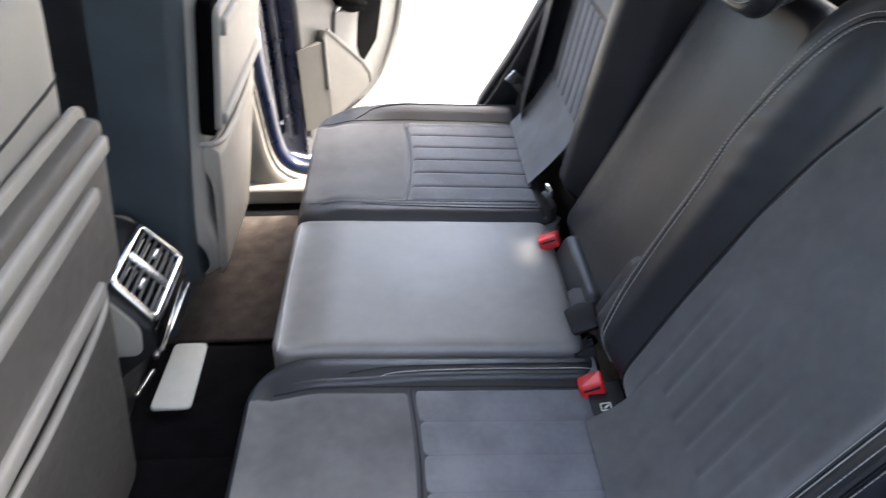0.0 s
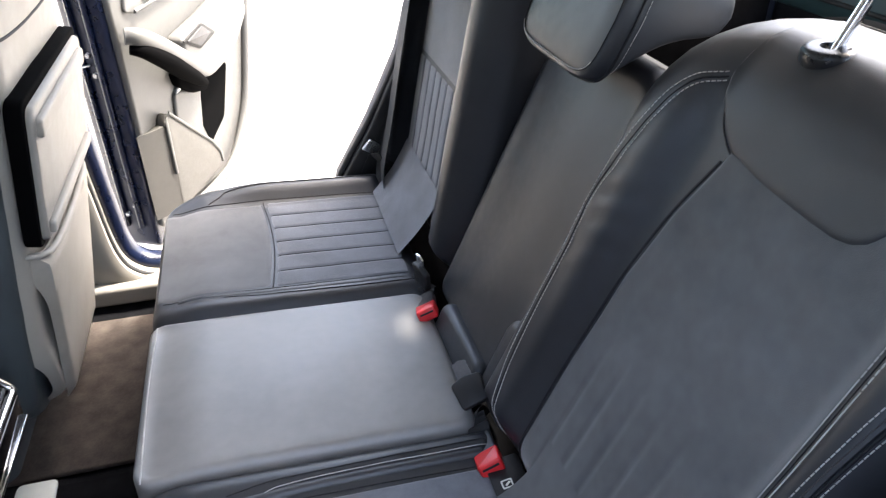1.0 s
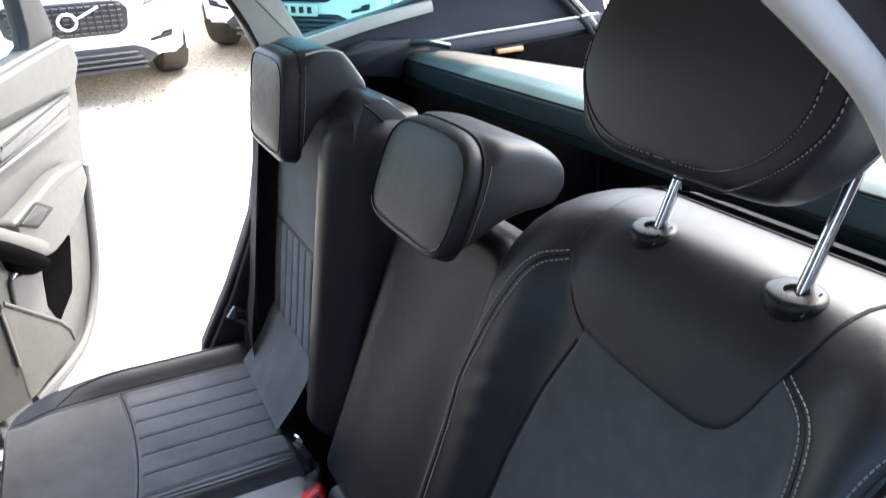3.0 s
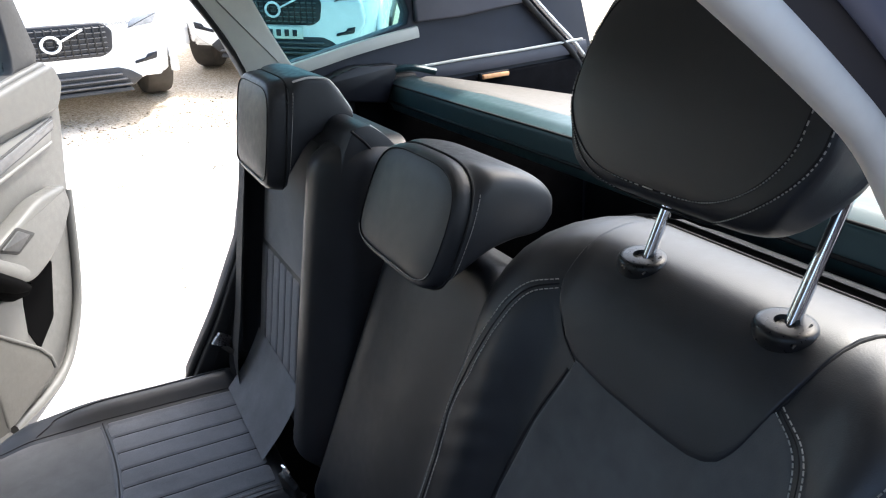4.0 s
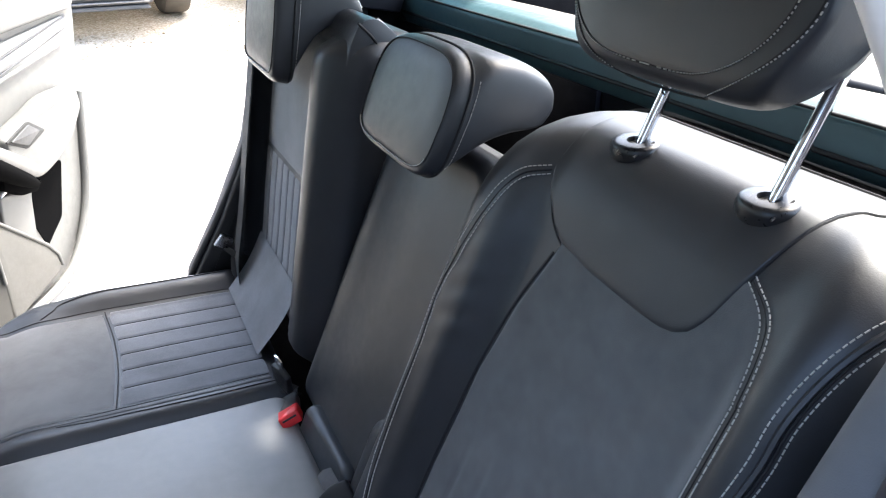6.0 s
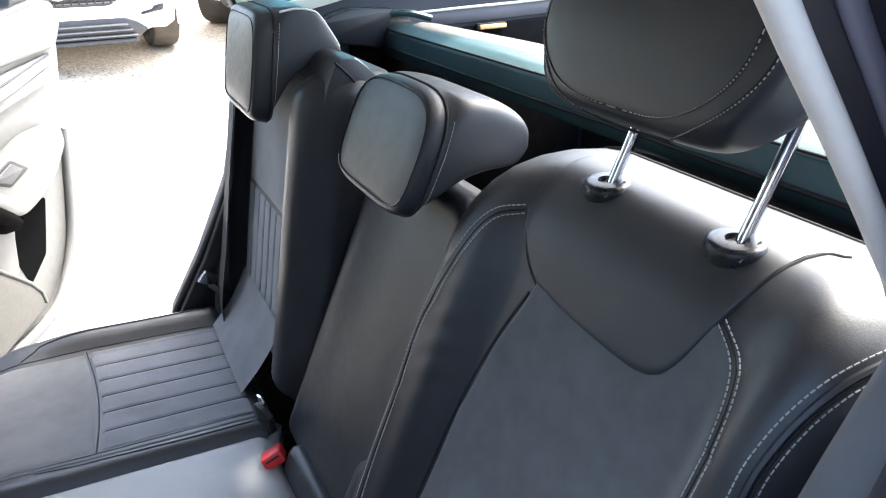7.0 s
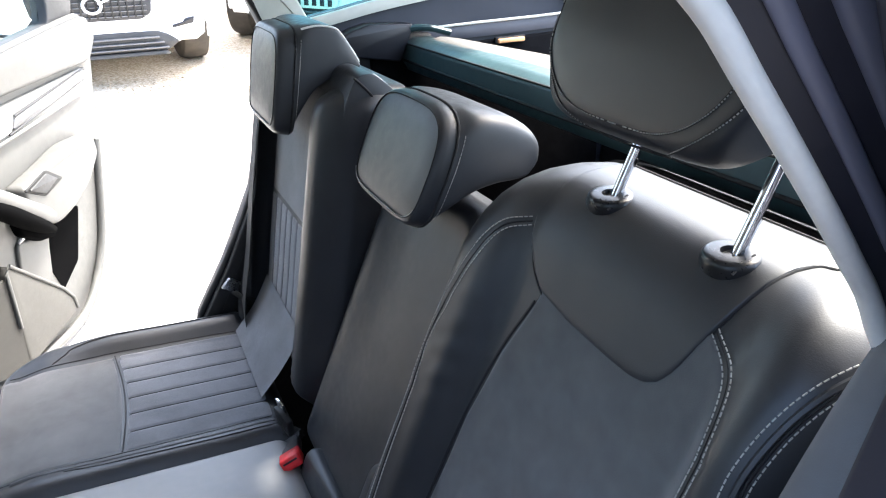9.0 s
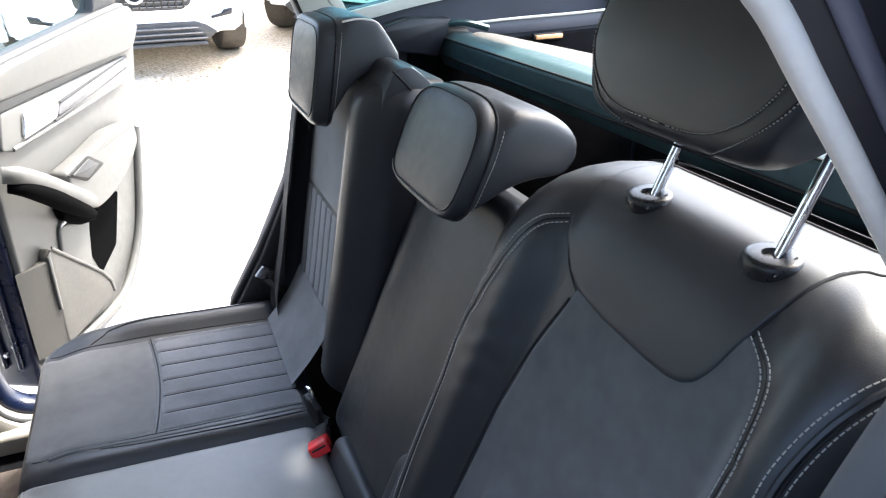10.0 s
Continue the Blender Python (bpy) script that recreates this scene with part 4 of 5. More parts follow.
def backrest_far(seat):
    fr = back_frame(0.512, 0.70, 9)

    def height(u, v):
        inner = 0.030 * smooth01((0.305 - u) / 0.05)
        outer = 0.034 * smooth01((u - 0.600) / 0.04)
        return inner + outer

    pad = Pad(fr, 0.182, 0.685, 0.0, 0.640, (0.04, 0.04, 0.12, 0.05), 0.045, 0.12, height, crown=(0.05, 0.08))
    base = part("backrest", pad.body(), LEATHER, seat, "upright black leather backrest with stitched bolsters")

    def upper(s, t):
        return 0.303 + 0.297 * s, 0.335 + 0.28 * t

    def lower(s, t):
        return 0.303 + 0.297 * s, 0.105 + 0.230 * t

    part("suede_insert", pad.patch(upper, 24, 24), SUEDE, base, "grey suede upper panel")
    part("ribbed_panel", pad.patch(lower, 100, 24, extra=ribs(0.303, 0.600, 6)), RIBBED, base, "ribbed blue grey cloth panel")
    for k in range(1, 7):
        a = 0.303 + 0.297 * k / 7
        part("rib_seam", pad.line([(a, 0.125), (a, 0.23), (a, 0.325)], 0.0010, 30, off=-0.0002), SEAM, base)
    bm = bmesh.new()
    rows = []
    for j in range(13):
        t = j / 12
        row = []
        for i in range(21):
            y = 0.310 + 0.285 * i / 20
            a, b = Vector((0.438, y, 0.694)), fr.at(0.303 + 0.297 * i / 20, 0.125, 0.004)
            p = a.lerp(b, t) + Vector((0.005, 0, -0.005)) * math.sin(math.pi * t)
            row.append(bm.verts.new(p + Vector((0, 0, 0.0015 * noise.noise(p * 40)))))
        rows.append(row)
    for a, b in zip(rows, rows[1:]):
        for i in range(20):
            bm.faces.new((a[i], a[i + 1], b[i + 1], b[i]))
    part("lower_flap", bm, RIBBED, base, "plain blue grey cloth flap bridging cushion and backrest")
    part("seam", pad.line([(0.301, 0.02), (0.300, 0.2), (0.300, 0.4), (0.303, 0.60)], 0.0018), SEAM, base)
    # the rolled shoulder behind the headrest, with its seams
    prof = round_outline([(0.030, 0.30), (0.012, 0.48), (0.006, 0.60), (0.022, 0.652), (0.050, 0.660), (0.092, 0.636), (0.122, 0.596), (0.128, 0.30)], 0.02, 5)
    part("shoulder", loft_profile(prof, lambda t, d, h: fr.at(0.432 + t, h, -d), 0.236, 30, 9.0, None, 0.965), LEATHER, base, "rolled black leather shoulder of the backrest")

    def at_side(pts, y=0.1955):
        return curve_points([fr.at(y, v, w) for v, w in pts], 160)

    part("seam", tube(at_side([(0.648, -0.018), (0.627, -0.047), (0.604, -0.066), (0.582, -0.078)]), 0.0022, 6), SEAM, base)
    part("stitching", dashes(at_side([(0.582, -0.078), (0.566, -0.040), (0.548, -0.014)]), 0.0050, 0.0036, 0.0008), THREAD, base, "pale grey decorative stitching")
    crest = [(0.0, 0.656, -0.052), (0.0, 0.648, -0.066), (0.0, 0.630, -0.092), (0.0, 0.606, -0.112)]
    part("piping", tube(curve_points([fr.at(0.203, v + 0.001, w) for _, v, w in crest], 40), 0.0018, 6), PIPING, base, "pale piping along the shoulder")
    part("stitching", pad.stitches([(0.288, 0.06), (0.286, 0.2), (0.285, 0.4), (0.288, 0.50)], 0.0050, 0.0035), THREAD, base, "pale grey decorative stitching")
    return fr


GROUP = "rear seats of the car"
near_seat = thing("rear_seat", "reclined black leather and grey suede rear seat, headrest raised", "car seat", GROUP, at=(0.2, -0.42, 0.5))
outer_cushion(near_seat, -1)
near_headrest(near_seat, backrest_near(near_seat))
centre_seat = thing("rear_seat", "narrow plain black leather middle rear seat, headrest lowered", "car seat", GROUP, at=(0.2, 0.0, 0.5))
centre_cushion(centre_seat)
low_headrest(centre_seat, backrest_centre(centre_seat), -0.005, 0.122,
             [(0.081, 0.510, 0.659, 0.945), (0.078, 0.505, 0.664, 0.97), (0.071, 0.502, 0.668, 0.985), (0.064, 0.502, 0.670, 0.99), (0.057, 0.502, 0.671, 1.0)],
             [(0.057, 0.503, 0.672, 0.99), (0.040, 0.532, 0.676, 1.0), (0.010, 0.568, 0.682, 1.0), (-0.020, 0.590, 0.684, 1.0), (-0.045, 0.602, 0.680, 1.0), (-0.062, 0.612, 0.670, 0.985), (-0.070, 0.626, 0.656, 0.95)], 3.6, 6.5)
far_seat = thing("rear_seat", "upright black leather and ribbed cloth rear seat beside open door", "car seat", GROUP, at=(0.2, 0.42, 0.5))
outer_cushion(far_seat, 1)
low_headrest(far_seat, backrest_far(far_seat), 0.4125, 0.1095,
             [(0.080, 0.534, 0.690, 0.93), (0.077, 0.526, 0.697, 0.965), (0.070, 0.521, 0.702, 0.985), (0.060, 0.519, 0.705, 0.995), (0.048, 0.518, 0.707, 1.0)],
             [(0.048, 0.520, 0.707, 0.99), (0.034, 0.560, 0.712, 1.0), (0.012, 0.602, 0.717, 1.0), (-0.016, 0.626, 0.716, 1.0), (-0.030, 0.635, 0.706, 1.0), (-0.048, 0.642, 0.686, 0.99), (-0.063, 0.647, 0.668, 0.97), (-0.068, 0.650, 0.661, 0.95)], 5.5, 14.0, True)


# ---- seat belts ----
def ribbon(pts, width, across, thick=0.0014):
    """Webbing along a curve, its width along the direction across (one vector or one per point)."""
    bm = bmesh.new()
    ps = curve_points(pts, 40)
    rows = []
    for i, p in enumerate(ps):
        a = across(i / 39) if callable(across) else Vector(across)
        a = a.normalized() * width / 2
        d = (ps[min(39, i + 1)] - ps[max(0, i - 1)]).normalized()
        n = a.cross(d).normalized() * thick / 2
        rows.append([bm.verts.new(p + q) for q in (a + n, -a + n, -a - n, a - n)])
    for a, b in zip(rows, rows[1:]):
        for k in range(4):
            bm.faces.new((a[k], a[(k + 1) % 4], b[(k + 1) % 4], b[k]))
    bm.faces.new(rows[0])
    bm.faces.new(rows[-1])
    return bm


def buckle(label, m, web):
    """A belt buckle with a red button, at the pose m: x to its button end."""
    b = thing("belt_buckle", label, "seat belt buckle", "belt buckles", at=m.translation)
    # grey in place of black: the light on the housing is in its colour
    part("housing", prism(round_outline([(-0.076, -0.016), (0.0, -0.017), (0.0, 0.017), (-0.076, 0.016), (-0.082, 0.0)], 0.004), m @ pose(0, 0, -0.009), 0.020, 0.004, 3), VINYL, b, "black plastic buckle housing, greyed for the light on it")
    part("button", prism(round_outline([(-0.014, -0.0195), (0.022, -0.0180), (0.022, 0.0180), (-0.014, 0.0195)], 0.004), m @ pose(0, 0, -0.0105), 0.024, 0.004, 3), RED, b, "red release button")
    part("slot", box(m @ pose(0.0222, 0, 0.0055), (0.002, 0.026, 0.0035), 0.0005, 1), BLACK, b)
    for k, (pts, across) in enumerate(web):
        part("webbing", ribbon([m @ Vector(p) for p in pts], 0.034, m.to_3x3() @ Vector(across)), WEB, b)
    return b


def facing(eye, to, up=(0, 0, 1)):
    """A pose at eye whose x looks at to."""
    x = (Vector(to) - Vector(eye)).normalized()
    y = Vector(up).cross(x).normalized()
    z = x.cross(y)
    return Matrix.Translation(eye) @ Matrix((x, y, z)).transposed().to_4x4()


buckle("black seat belt buckle with red button beside middle cushion", facing((0.447, 0.096, 0.702), (0.397, -0.104, 0.768), (-0.45, 0, 1)), [([(-0.06, 0, 0), (-0.085, 0.005, 0.008), (-0.105, -0.006, -0.004), (-0.12, 0.0, -0.02)], (0, 1, 0.3)), ([(-0.075, 0.012, 0.014), (-0.09, 0.0, 0.022), (-0.11, -0.012, 0.006), (-0.10, -0.02, -0.015)], (0.5, 1, 0.2))])
buckle("black seat belt buckle with red button on near cushion", facing((0.450, -0.248, 0.690), (0.422, -0.436, 0.750), (-0.45, 0, 1)), [([(-0.06, 0, 0), (-0.08, 0.006, 0.010), (-0.10, -0.004, -0.002), (-0.125, 0.0, -0.02)], (0.1, 1, 0.3)), ([(-0.062, 0, 0.004), (-0.070, 0.004, 0.020), (-0.078, -0.002, -0.002), (-0.086, 0.004, 0.020), (-0.094, -0.002, -0.002), (-0.102, 0.004, 0.018), (-0.112, 0, -0.004), (-0.125, 0.0, -0.02)], (0.1, 1, 0.1)), ([(-0.085, -0.012, 0.012), (-0.10, 0.0, 0.02), (-0.12, 0.008, 0.008), (-0.135, 0.01, -0.015)], (-0.4, 1, 0.2))])


def belt_tongue(label, m, metal):
    b = thing("belt_tongue", label, "seat belt tongue", "belt tongues", at=m.translation)
    part("grip", prism(round_outline([(-0.045, -0.022), (0.0, -0.026), (0.006, 0.0), (0.0, 0.026), (-0.045, 0.022)], 0.006), m @ pose(0, 0, -0.006), 0.013, 0.003, 2), BLACK, b)
    part("tongue_plate", prism([(0.0, -0.012), (0.030, -0.012), (0.034, 0.0), (0.030, 0.012), (0.0, 0.012), (0.0, 0.0)], m @ pose(0, 0, -0.0015), 0.003), metal, b, "bright metal tongue plate", smooth=False)
    return b


belt_tongue("black and metal belt tongue stowed behind far cushion", facing((0.452, 0.165, 0.752), (0.440, 0.150, 0.84), (-1, -0.3, 0.2)), CHROME)
belt_tongue("black belt tongue lying behind the middle cushion", facing((0.452, -0.120, 0.732), (0.440, -0.03, 0.765), (-0.5, 0, 1)), BRUSHED)
# belt strap on the far pillar
fb = thing("seat_belt", "black seat belt hanging down the far pillar", "seat belt", at=(0.55, 0.66, 0.9))
part("webbing", ribbon([(0.606, 0.655, 1.29), (0.598, 0.655, 1.24), (0.560, 0.655, 1.05), (0.510, 0.655, 0.85), (0.478, 0.635, 0.74), (0.470, 0.60, 0.690)], 0.046, (0.75, -0.65, -0.15)), WEB, fb)
# second, wider ribbon, added to darken the outer bolster behind it
part("webbing", ribbon([(0.560, 0.628, 1.26), (0.540, 0.624, 1.15), (0.518, 0.620, 1.03), (0.492, 0.615, 0.88), (0.468, 0.605, 0.77), (0.462, 0.59, 0.70)], 0.075, (0.1, 1.0, 0.05)), WEB, fb)
m = facing((0.462, 0.668, 0.775), (0.425, 0.66, 0.80), (-0.4, -0.8, 0.3))
part("tongue", prism(round_outline([(-0.03, -0.012), (0.03, -0.016), (0.034, 0.016), (-0.03, 0.012)], 0.004), m, 0.010, 0.002, 2), SATIN, fb, "grey metal belt tongue")
part("strap_fold", ribbon([(0.452, 0.64, 0.775), (0.48, 0.625, 0.745), (0.50, 0.61, 0.71), (0.490, 0.58, 0.685)], 0.04, (0.3, -0.8, 0.4)), WEB, fb)
# anchorage cover with its small white pictogram, and the roll behind the middle cushion
ac = thing("anchor_cover", "black child seat anchor flap with small white pictogram", "anchor cover", at=(0.475, -0.265, 0.675))
part("flap", prism(round_outline([(-0.02, -0.035), (0.03, -0.035), (0.03, 0.035), (-0.02, 0.035)], 0.006), facing((0.470, -0.285, 0.692), (0.40, -0.285, 0.680)), 0.006, 0.002, 2), BLACK, ac)
pm = facing((0.458, -0.298, 0.7005), (0.40, -0.298, 0.690))
bm = prism(round_outline([(-0.008, -0.007), (0.008, -0.007), (0.008, 0.007), (-0.008, 0.007)], 0.002), pm, 0.0008, hole=round_outline([(-0.006, -0.005), (0.006, -0.005), (0.006, 0.005), (-0.006, 0.005)], 0.0015))
add_box(bm, pm @ pose(-0.001, 0.0, 0.0005, 0, 0, 35), (0.0085, 0.003, 0.0008), 0)
part("pictogram", bm, PILLAR, ac, "small white pictogram", smooth=False)
fold = back_frame(0.475, 0.70, 22)
fold = Frame(fold.at(0, 0, 0.012), fold.u, fold.v, fold.w)
solid("fold_cover", Pad(fold, -0.105, 0.085, -0.040, 0.034, (0.02, 0.02, 0.02, 0.02), 0.014, 0.045, lambda u, v: 0.003 * math.sin(u * 20)).body(), VINYL, "grey padded fold between middle cushion and backrest", "seat fold")


# ---- near side lining ----
def build_near_lining():
    """A padded lining swept up the edge of the near door opening."""
    ps = curve_points([(0.45, -0.665, 0.72), (0.50, -0.662, 0.95), (0.555, -0.66, 1.10), (0.604, -0.66, 1.217), (0.632, -0.66, 1.275), (0.655, -0.66, 1.318), (0.675, -0.66, 1.35)], 50)
    prof = [(0.06, 0.004), (0.02, 0.004), (0.004, 0.0), (-0.006, -0.008), (-0.013, -0.020), (-0.017, -0.035), (-0.016, -0.055), (-0.006, -0.075), (0.02, -0.088), (0.06, -0.09)]
    bm = bmesh.new()
    rows = [[bm.verts.new(p + Vector((a, b, 0.002 * noise.noise(p * 20)))) for a, b in prof] for p in ps]
    for a, b in zip(rows, rows[1:]):
        for k in range(len(prof)):
            bm.faces.new((a[k], a[(k + 1) % len(prof)], b[(k + 1) % len(prof)], b[k]))
    bm.faces.new(rows[0])
    bm.faces.new(rows[-1])
    solid("trim_arch_near", bm, LINING, "grey padded wheel arch lining beside the seat", "trim", "structure")


build_near_lining()


# ---- cargo cover ----
cv = thing("cargo_cover", "grey roller cargo cover behind the rear seats", "cargo cover", at=(0.93, 0, 1.3))
prof = round_outline([(0.930, 1.254), (0.914, 1.280), (0.917, 1.318), (0.940, 1.331), (0.985, 1.333), (0.99, 1.254)], 0.007, 4)
bm = bmesh.new()
rings = [[bm.verts.new((x, y, z + 0.004 * (0.66 - y))) for x, z in prof] for y in (-0.66, -0.4, -0.1, 0.2, 0.45, 0.672)]
for a, b in zip(rings, rings[1:]):
    for k in range(len(prof)):
        bm.faces.new((a[k], a[(k + 1) % len(prof)], b[(k + 1) % len(prof)], b[k]))
bm.faces.new(rings[0])
bm.faces.new(rings[-1])
part("cassette", bm, CASSETTE_LIT, cv, "dark cassette tube, the window's teal light in its colour")
bm = bmesh.new()
rows = []
for j in range(13):
    y = -0.62 + 1.23 * j / 12
    rows.append([bm.verts.new((x, y, z + 0.003 + 0.004 * (0.66 - y) - 0.004 * math.cos(y * 4) * min(k, 9 - k))) for k, (x, z) in enumerate([(0.950, 1.326), (0.985, 1.331), (1.03, 1.322), (1.10, 1.304), (1.25, 1.270), (1.50, 1.215), (1.50, 1.210), (1.25, 1.265), (1.03, 1.316), (0.955, 1.318)])])
for a, b in zip(rows, rows[1:]):
    for k in range(10):
        bm.faces.new((a[k], a[(k + 1) % 10], b[(k + 1) % 10], b[k]))
bm.faces.new(rows[0])
bm.faces.new(rows[-1])
part("cover_sheet", bm, COVER, cv, "pale grey cover sheet pulled out flat")
part("end_cap", box(pose(0.956, 0.680, 1.298, 0, 0, 0), (0.080, 0.030, 0.085), 0.015, 4), BLACK, cv, "black end cap")
part("cassette_lip", tube([(0.9150, -0.655, 1.286), (0.9150, 0.0, 1.283), (0.9150, 0.668, 1.281)], 0.0035, 8), BLACK, cv)
part("cassette_lip", tube([(0.9175, -0.655, 1.326), (0.9175, 0.0, 1.323), (0.9175, 0.668, 1.320)], 0.0022, 8), SEAM, cv)
part("end_cap", box(pose(0.948, -0.672, 1.300, 0, 0, 0), (0.085, 0.035, 0.075), 0.015, 4), BLACK, cv, "black end cap")
part("release_lug", tube(curve_points([(0.912, 0.668, 1.336), (0.93, 0.655, 1.352), (0.97, 0.64, 1.354), (1.02, 0.632, 1.342)], 16), 0.013, 10, 0.6), CASSETTE_LIT, cv)
lamp = thing("cargo_lamp", "small amber lamp lens set in the cargo side", "lamp", at=(1.21, 0.668, 1.311))
part("lens", box(pose(1.212, 0.668, 1.311, 0, -2, 0), (0.078, 0.016, 0.011), 0.003, 3), AMBER, lamp)
part("bezel", box(pose(1.212, 0.674, 1.311, 0, -2, 0), (0.088, 0.012, 0.018), 0.003, 2), BLACK, lamp)
# grab handle blade beside the quarter window
solid("belt_guide", prism(round_outline([(0.76, 1.30), (0.90, 1.28), (0.930, 1.350), (0.932, 1.365), (0.829, 1.368), (0.787, 1.357), (0.75, 1.34)], 0.006), Matrix(((1, 0, 0, 0), (0, 0, 1, 0.645), (0, 1, 0, 0), (0, 0, 0, 1))), 0.04, 0.004, 2), GRILLE, "black belt guide bracket under the quarter window", "bracket")


# ---- front seats ----
def front_seat(sign, label):
    """A front seat seen from behind: dark leather sides, beige back shell, folding tray and pocket."""
    c = 0.370 if sign > 0 else -0.400
    dx = 0.0 if sign > 0 else -0.06
    s = thing("front_seat", label, "car seat", "front seats of the car", at=(-0.35, c, 0.42))
    lean = 9.6
    # near tray and pocket take darkened beige, the shade there in their colour
    shade = BEIGE if sign > 0 else BEIGE_SHADED
    fr = back_frame(-0.275 + dx, 0.44, lean)
    fr = Frame(fr.o, fr.u, fr.v, -fr.w)
    u0, u1 = c - 0.235, c + 0.235
    corner = (0.13, 0.13, 0.10, 0.10) if sign > 0 else (0.05, 0.05, 0.05, 0.05)
    low = 0.06 if sign > 0 else 0.0
    pad = Pad(fr, u0, u1, low, 0.88, corner, 0.03, 0.14 if sign > 0 else 0.17, lambda u, v: 0.0)
    body = part("backrest", pad.body(), FRONTLEATHER, s, "dark leather backrest sides")
    shell = Pad(fr, u0 + 0.012, u1 - 0.012, low + 0.01, 0.87, corner, 0.032, 0.0, lambda u, v: 0.012 + 0.012 * math.sin(min(1, v / 0.3) * math.pi))

    def face(a, b):
        wide = 1 - (0.30 * smooth01((0.30 - b) / 0.30) if sign > 0 else 0)
        return c + (u1 - u0 - 0.028) * (a - 0.5) * wide, low + 0.012 + (0.852 - low) * b

    part("back_shell", shell.patch(face, 40, 50, 0.006, 0.01, 0.02), BEIGE, s, "beige moulded back shell")
    # folding tray
    m = Matrix((fr.u, fr.v, fr.w)).transposed().to_4x4()
    m.translation = fr.at(c, 0.0, 0.028)
    edge = 0.214 if sign > 0 else 0.219
    half = 0.200 if sign > 0 else 0.215
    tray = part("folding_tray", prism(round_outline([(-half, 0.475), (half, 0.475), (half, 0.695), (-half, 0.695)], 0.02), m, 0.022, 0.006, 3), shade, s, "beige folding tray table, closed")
    # the far seat's plate is blackened for the shade in the tray gap
    part("tray_surround", prism(round_outline([(-edge, 0.468), (edge, 0.468), (edge, 0.708), (-edge, 0.708)], 0.025), m @ pose(0, 0, -0.012 if sign > 0 else -0.006), 0.024 if sign > 0 else 0.010, 0.003, 2), SHADE_BLACK if sign > 0 else BEIGE_DARK, s, "plate for the gap round the tray, shade coloured on far seat")
    ribs_at = ((0.488, 0.510, 0.175), (0.648, 0.678, 0.175)) if sign > 0 else ((0.482, 0.508, 0.140), (0.610, 0.632, 0.162), (0.652, 0.676, 0.206))
    for lo, hi, far in ribs_at:
        part("tray_rib", prism(round_outline([(-0.19, lo), (far, lo), (far, hi), (-0.19, hi)], 0.008), m @ pose(0, 0, 0.018), 0.013, 0.004 if sign > 0 else 0.005, 3), BEIGE, tray)
    part("shell_seam", tube([shell.p(c + 0.20 * (k / 10 - 1), (0.775 if sign > 0 else 0.733) + 0.012 * (k / 10 - 1) ** 2, 0.0065) for k in range(21)], 0.0022, 6), SEAM, s)
    # pocket
    pk = Pad(fr, c - 0.205, c + 0.205, 0.03, 0.46, (0.05, 0.05, 0.02, 0.02), 0.02, 0.0, lambda u, v: 0.038)

    def pocket(a, b):
        top = 0.425 + 0.022 * (2 * a - 1) ** 2
        wide = 0.20 - (0.06 * (1 - b) if sign > 0 else 0.0)
        return c + wide * (2 * a - 1), low + 0.035 + (top - low - 0.035) * b

    part("pocket", pk.patch(pocket, 30, 20, 0.006, 0.008, 0.02), BEIGE_DARK if sign > 0 else VINYL_SHADED, s, "beige vinyl seat back pocket")
    part("pocket_rim", tube([pk.p(*pocket(k / 30, 1.0), 0.004) for k in range(31)], 0.006, 8), BEIGE, s)
    cush = Pad(cushion_frame(-0.78, 0.60, 0), c - 0.25, c + 0.25, 0.0, 0.46, (0.06, 0.06, 0.03, 0.03), 0.05, 0.16)
    part("seat_cushion", cush.body(), FRONTLEATHER, s)
    part("seat_base", box(pose(-0.55, c, 0.41), (0.40, 0.40, 0.10), 0.02, 3), BLACK, s)
    hr = round_outline([(-0.20, 0.0), (-0.19, 0.17), (-0.16, 0.2), (-0.11, 0.19), (-0.10, 0.02), (-0.14, -0.01)], 0.03, 5)
    part("headrest", loft_profile(hr, lambda t, d, h: fr.at(c + t, 0.93 + h, d + 0.02), 0.13, 20, 6.0), LEATHER, s)
    return s


front_seat(1, "front seat with beige back shell, closed tray and dark sides")
front_seat(-1, "front seat with beige back shell and seat pocket")


# ---- centre console ----
con = thing("centre_console", "black centre console with rear air vents and chrome frame", "console", at=(-0.4, 0, 0.42))
prof = [(-0.95, 0.42), (-0.36, 0.42), (-0.33, 0.56), (-0.252, 0.628), (-0.246, 0.684), (-0.304, 0.772), (-0.36, 0.80), (-0.95, 0.80)]
m = Matrix(((1, 0, 0, 0), (0, 0, 1, -0.095), (0, 1, 0, 0), (0, 0, 0, 1)))
part("body", prism(prof, m, 0.19, 0.012, 3), BLACK, con, "black moulded console body")
part("side_panel", prism(round_outline([(-0.90, 0.60), (-0.275, 0.625), (-0.262, 0.69), (-0.318, 0.782), (-0.90, 0.785)], 0.02), m @ pose(0, 0, -0.004), 0.012, 0.004, 2), BEIGE, con, "beige console side panel")
part("side_panel", prism(round_outline([(-0.90, 0.60), (-0.275, 0.625), (-0.262, 0.69), (-0.318, 0.782), (-0.90, 0.785)], 0.02), m @ pose(0, 0, 0.182), 0.012, 0.004, 2), BEIGE, con, "beige console side panel")
part("armrest", Pad(cushion_frame(-0.80, 0.835, 0), -0.085, 0.085, 0.0, 0.42, (0.03, 0.03, 0.03, 0.03), 0.025, 0.05).body(), LEATHER, con, "black leather armrest")
vu = Vector((0, 1, 0))
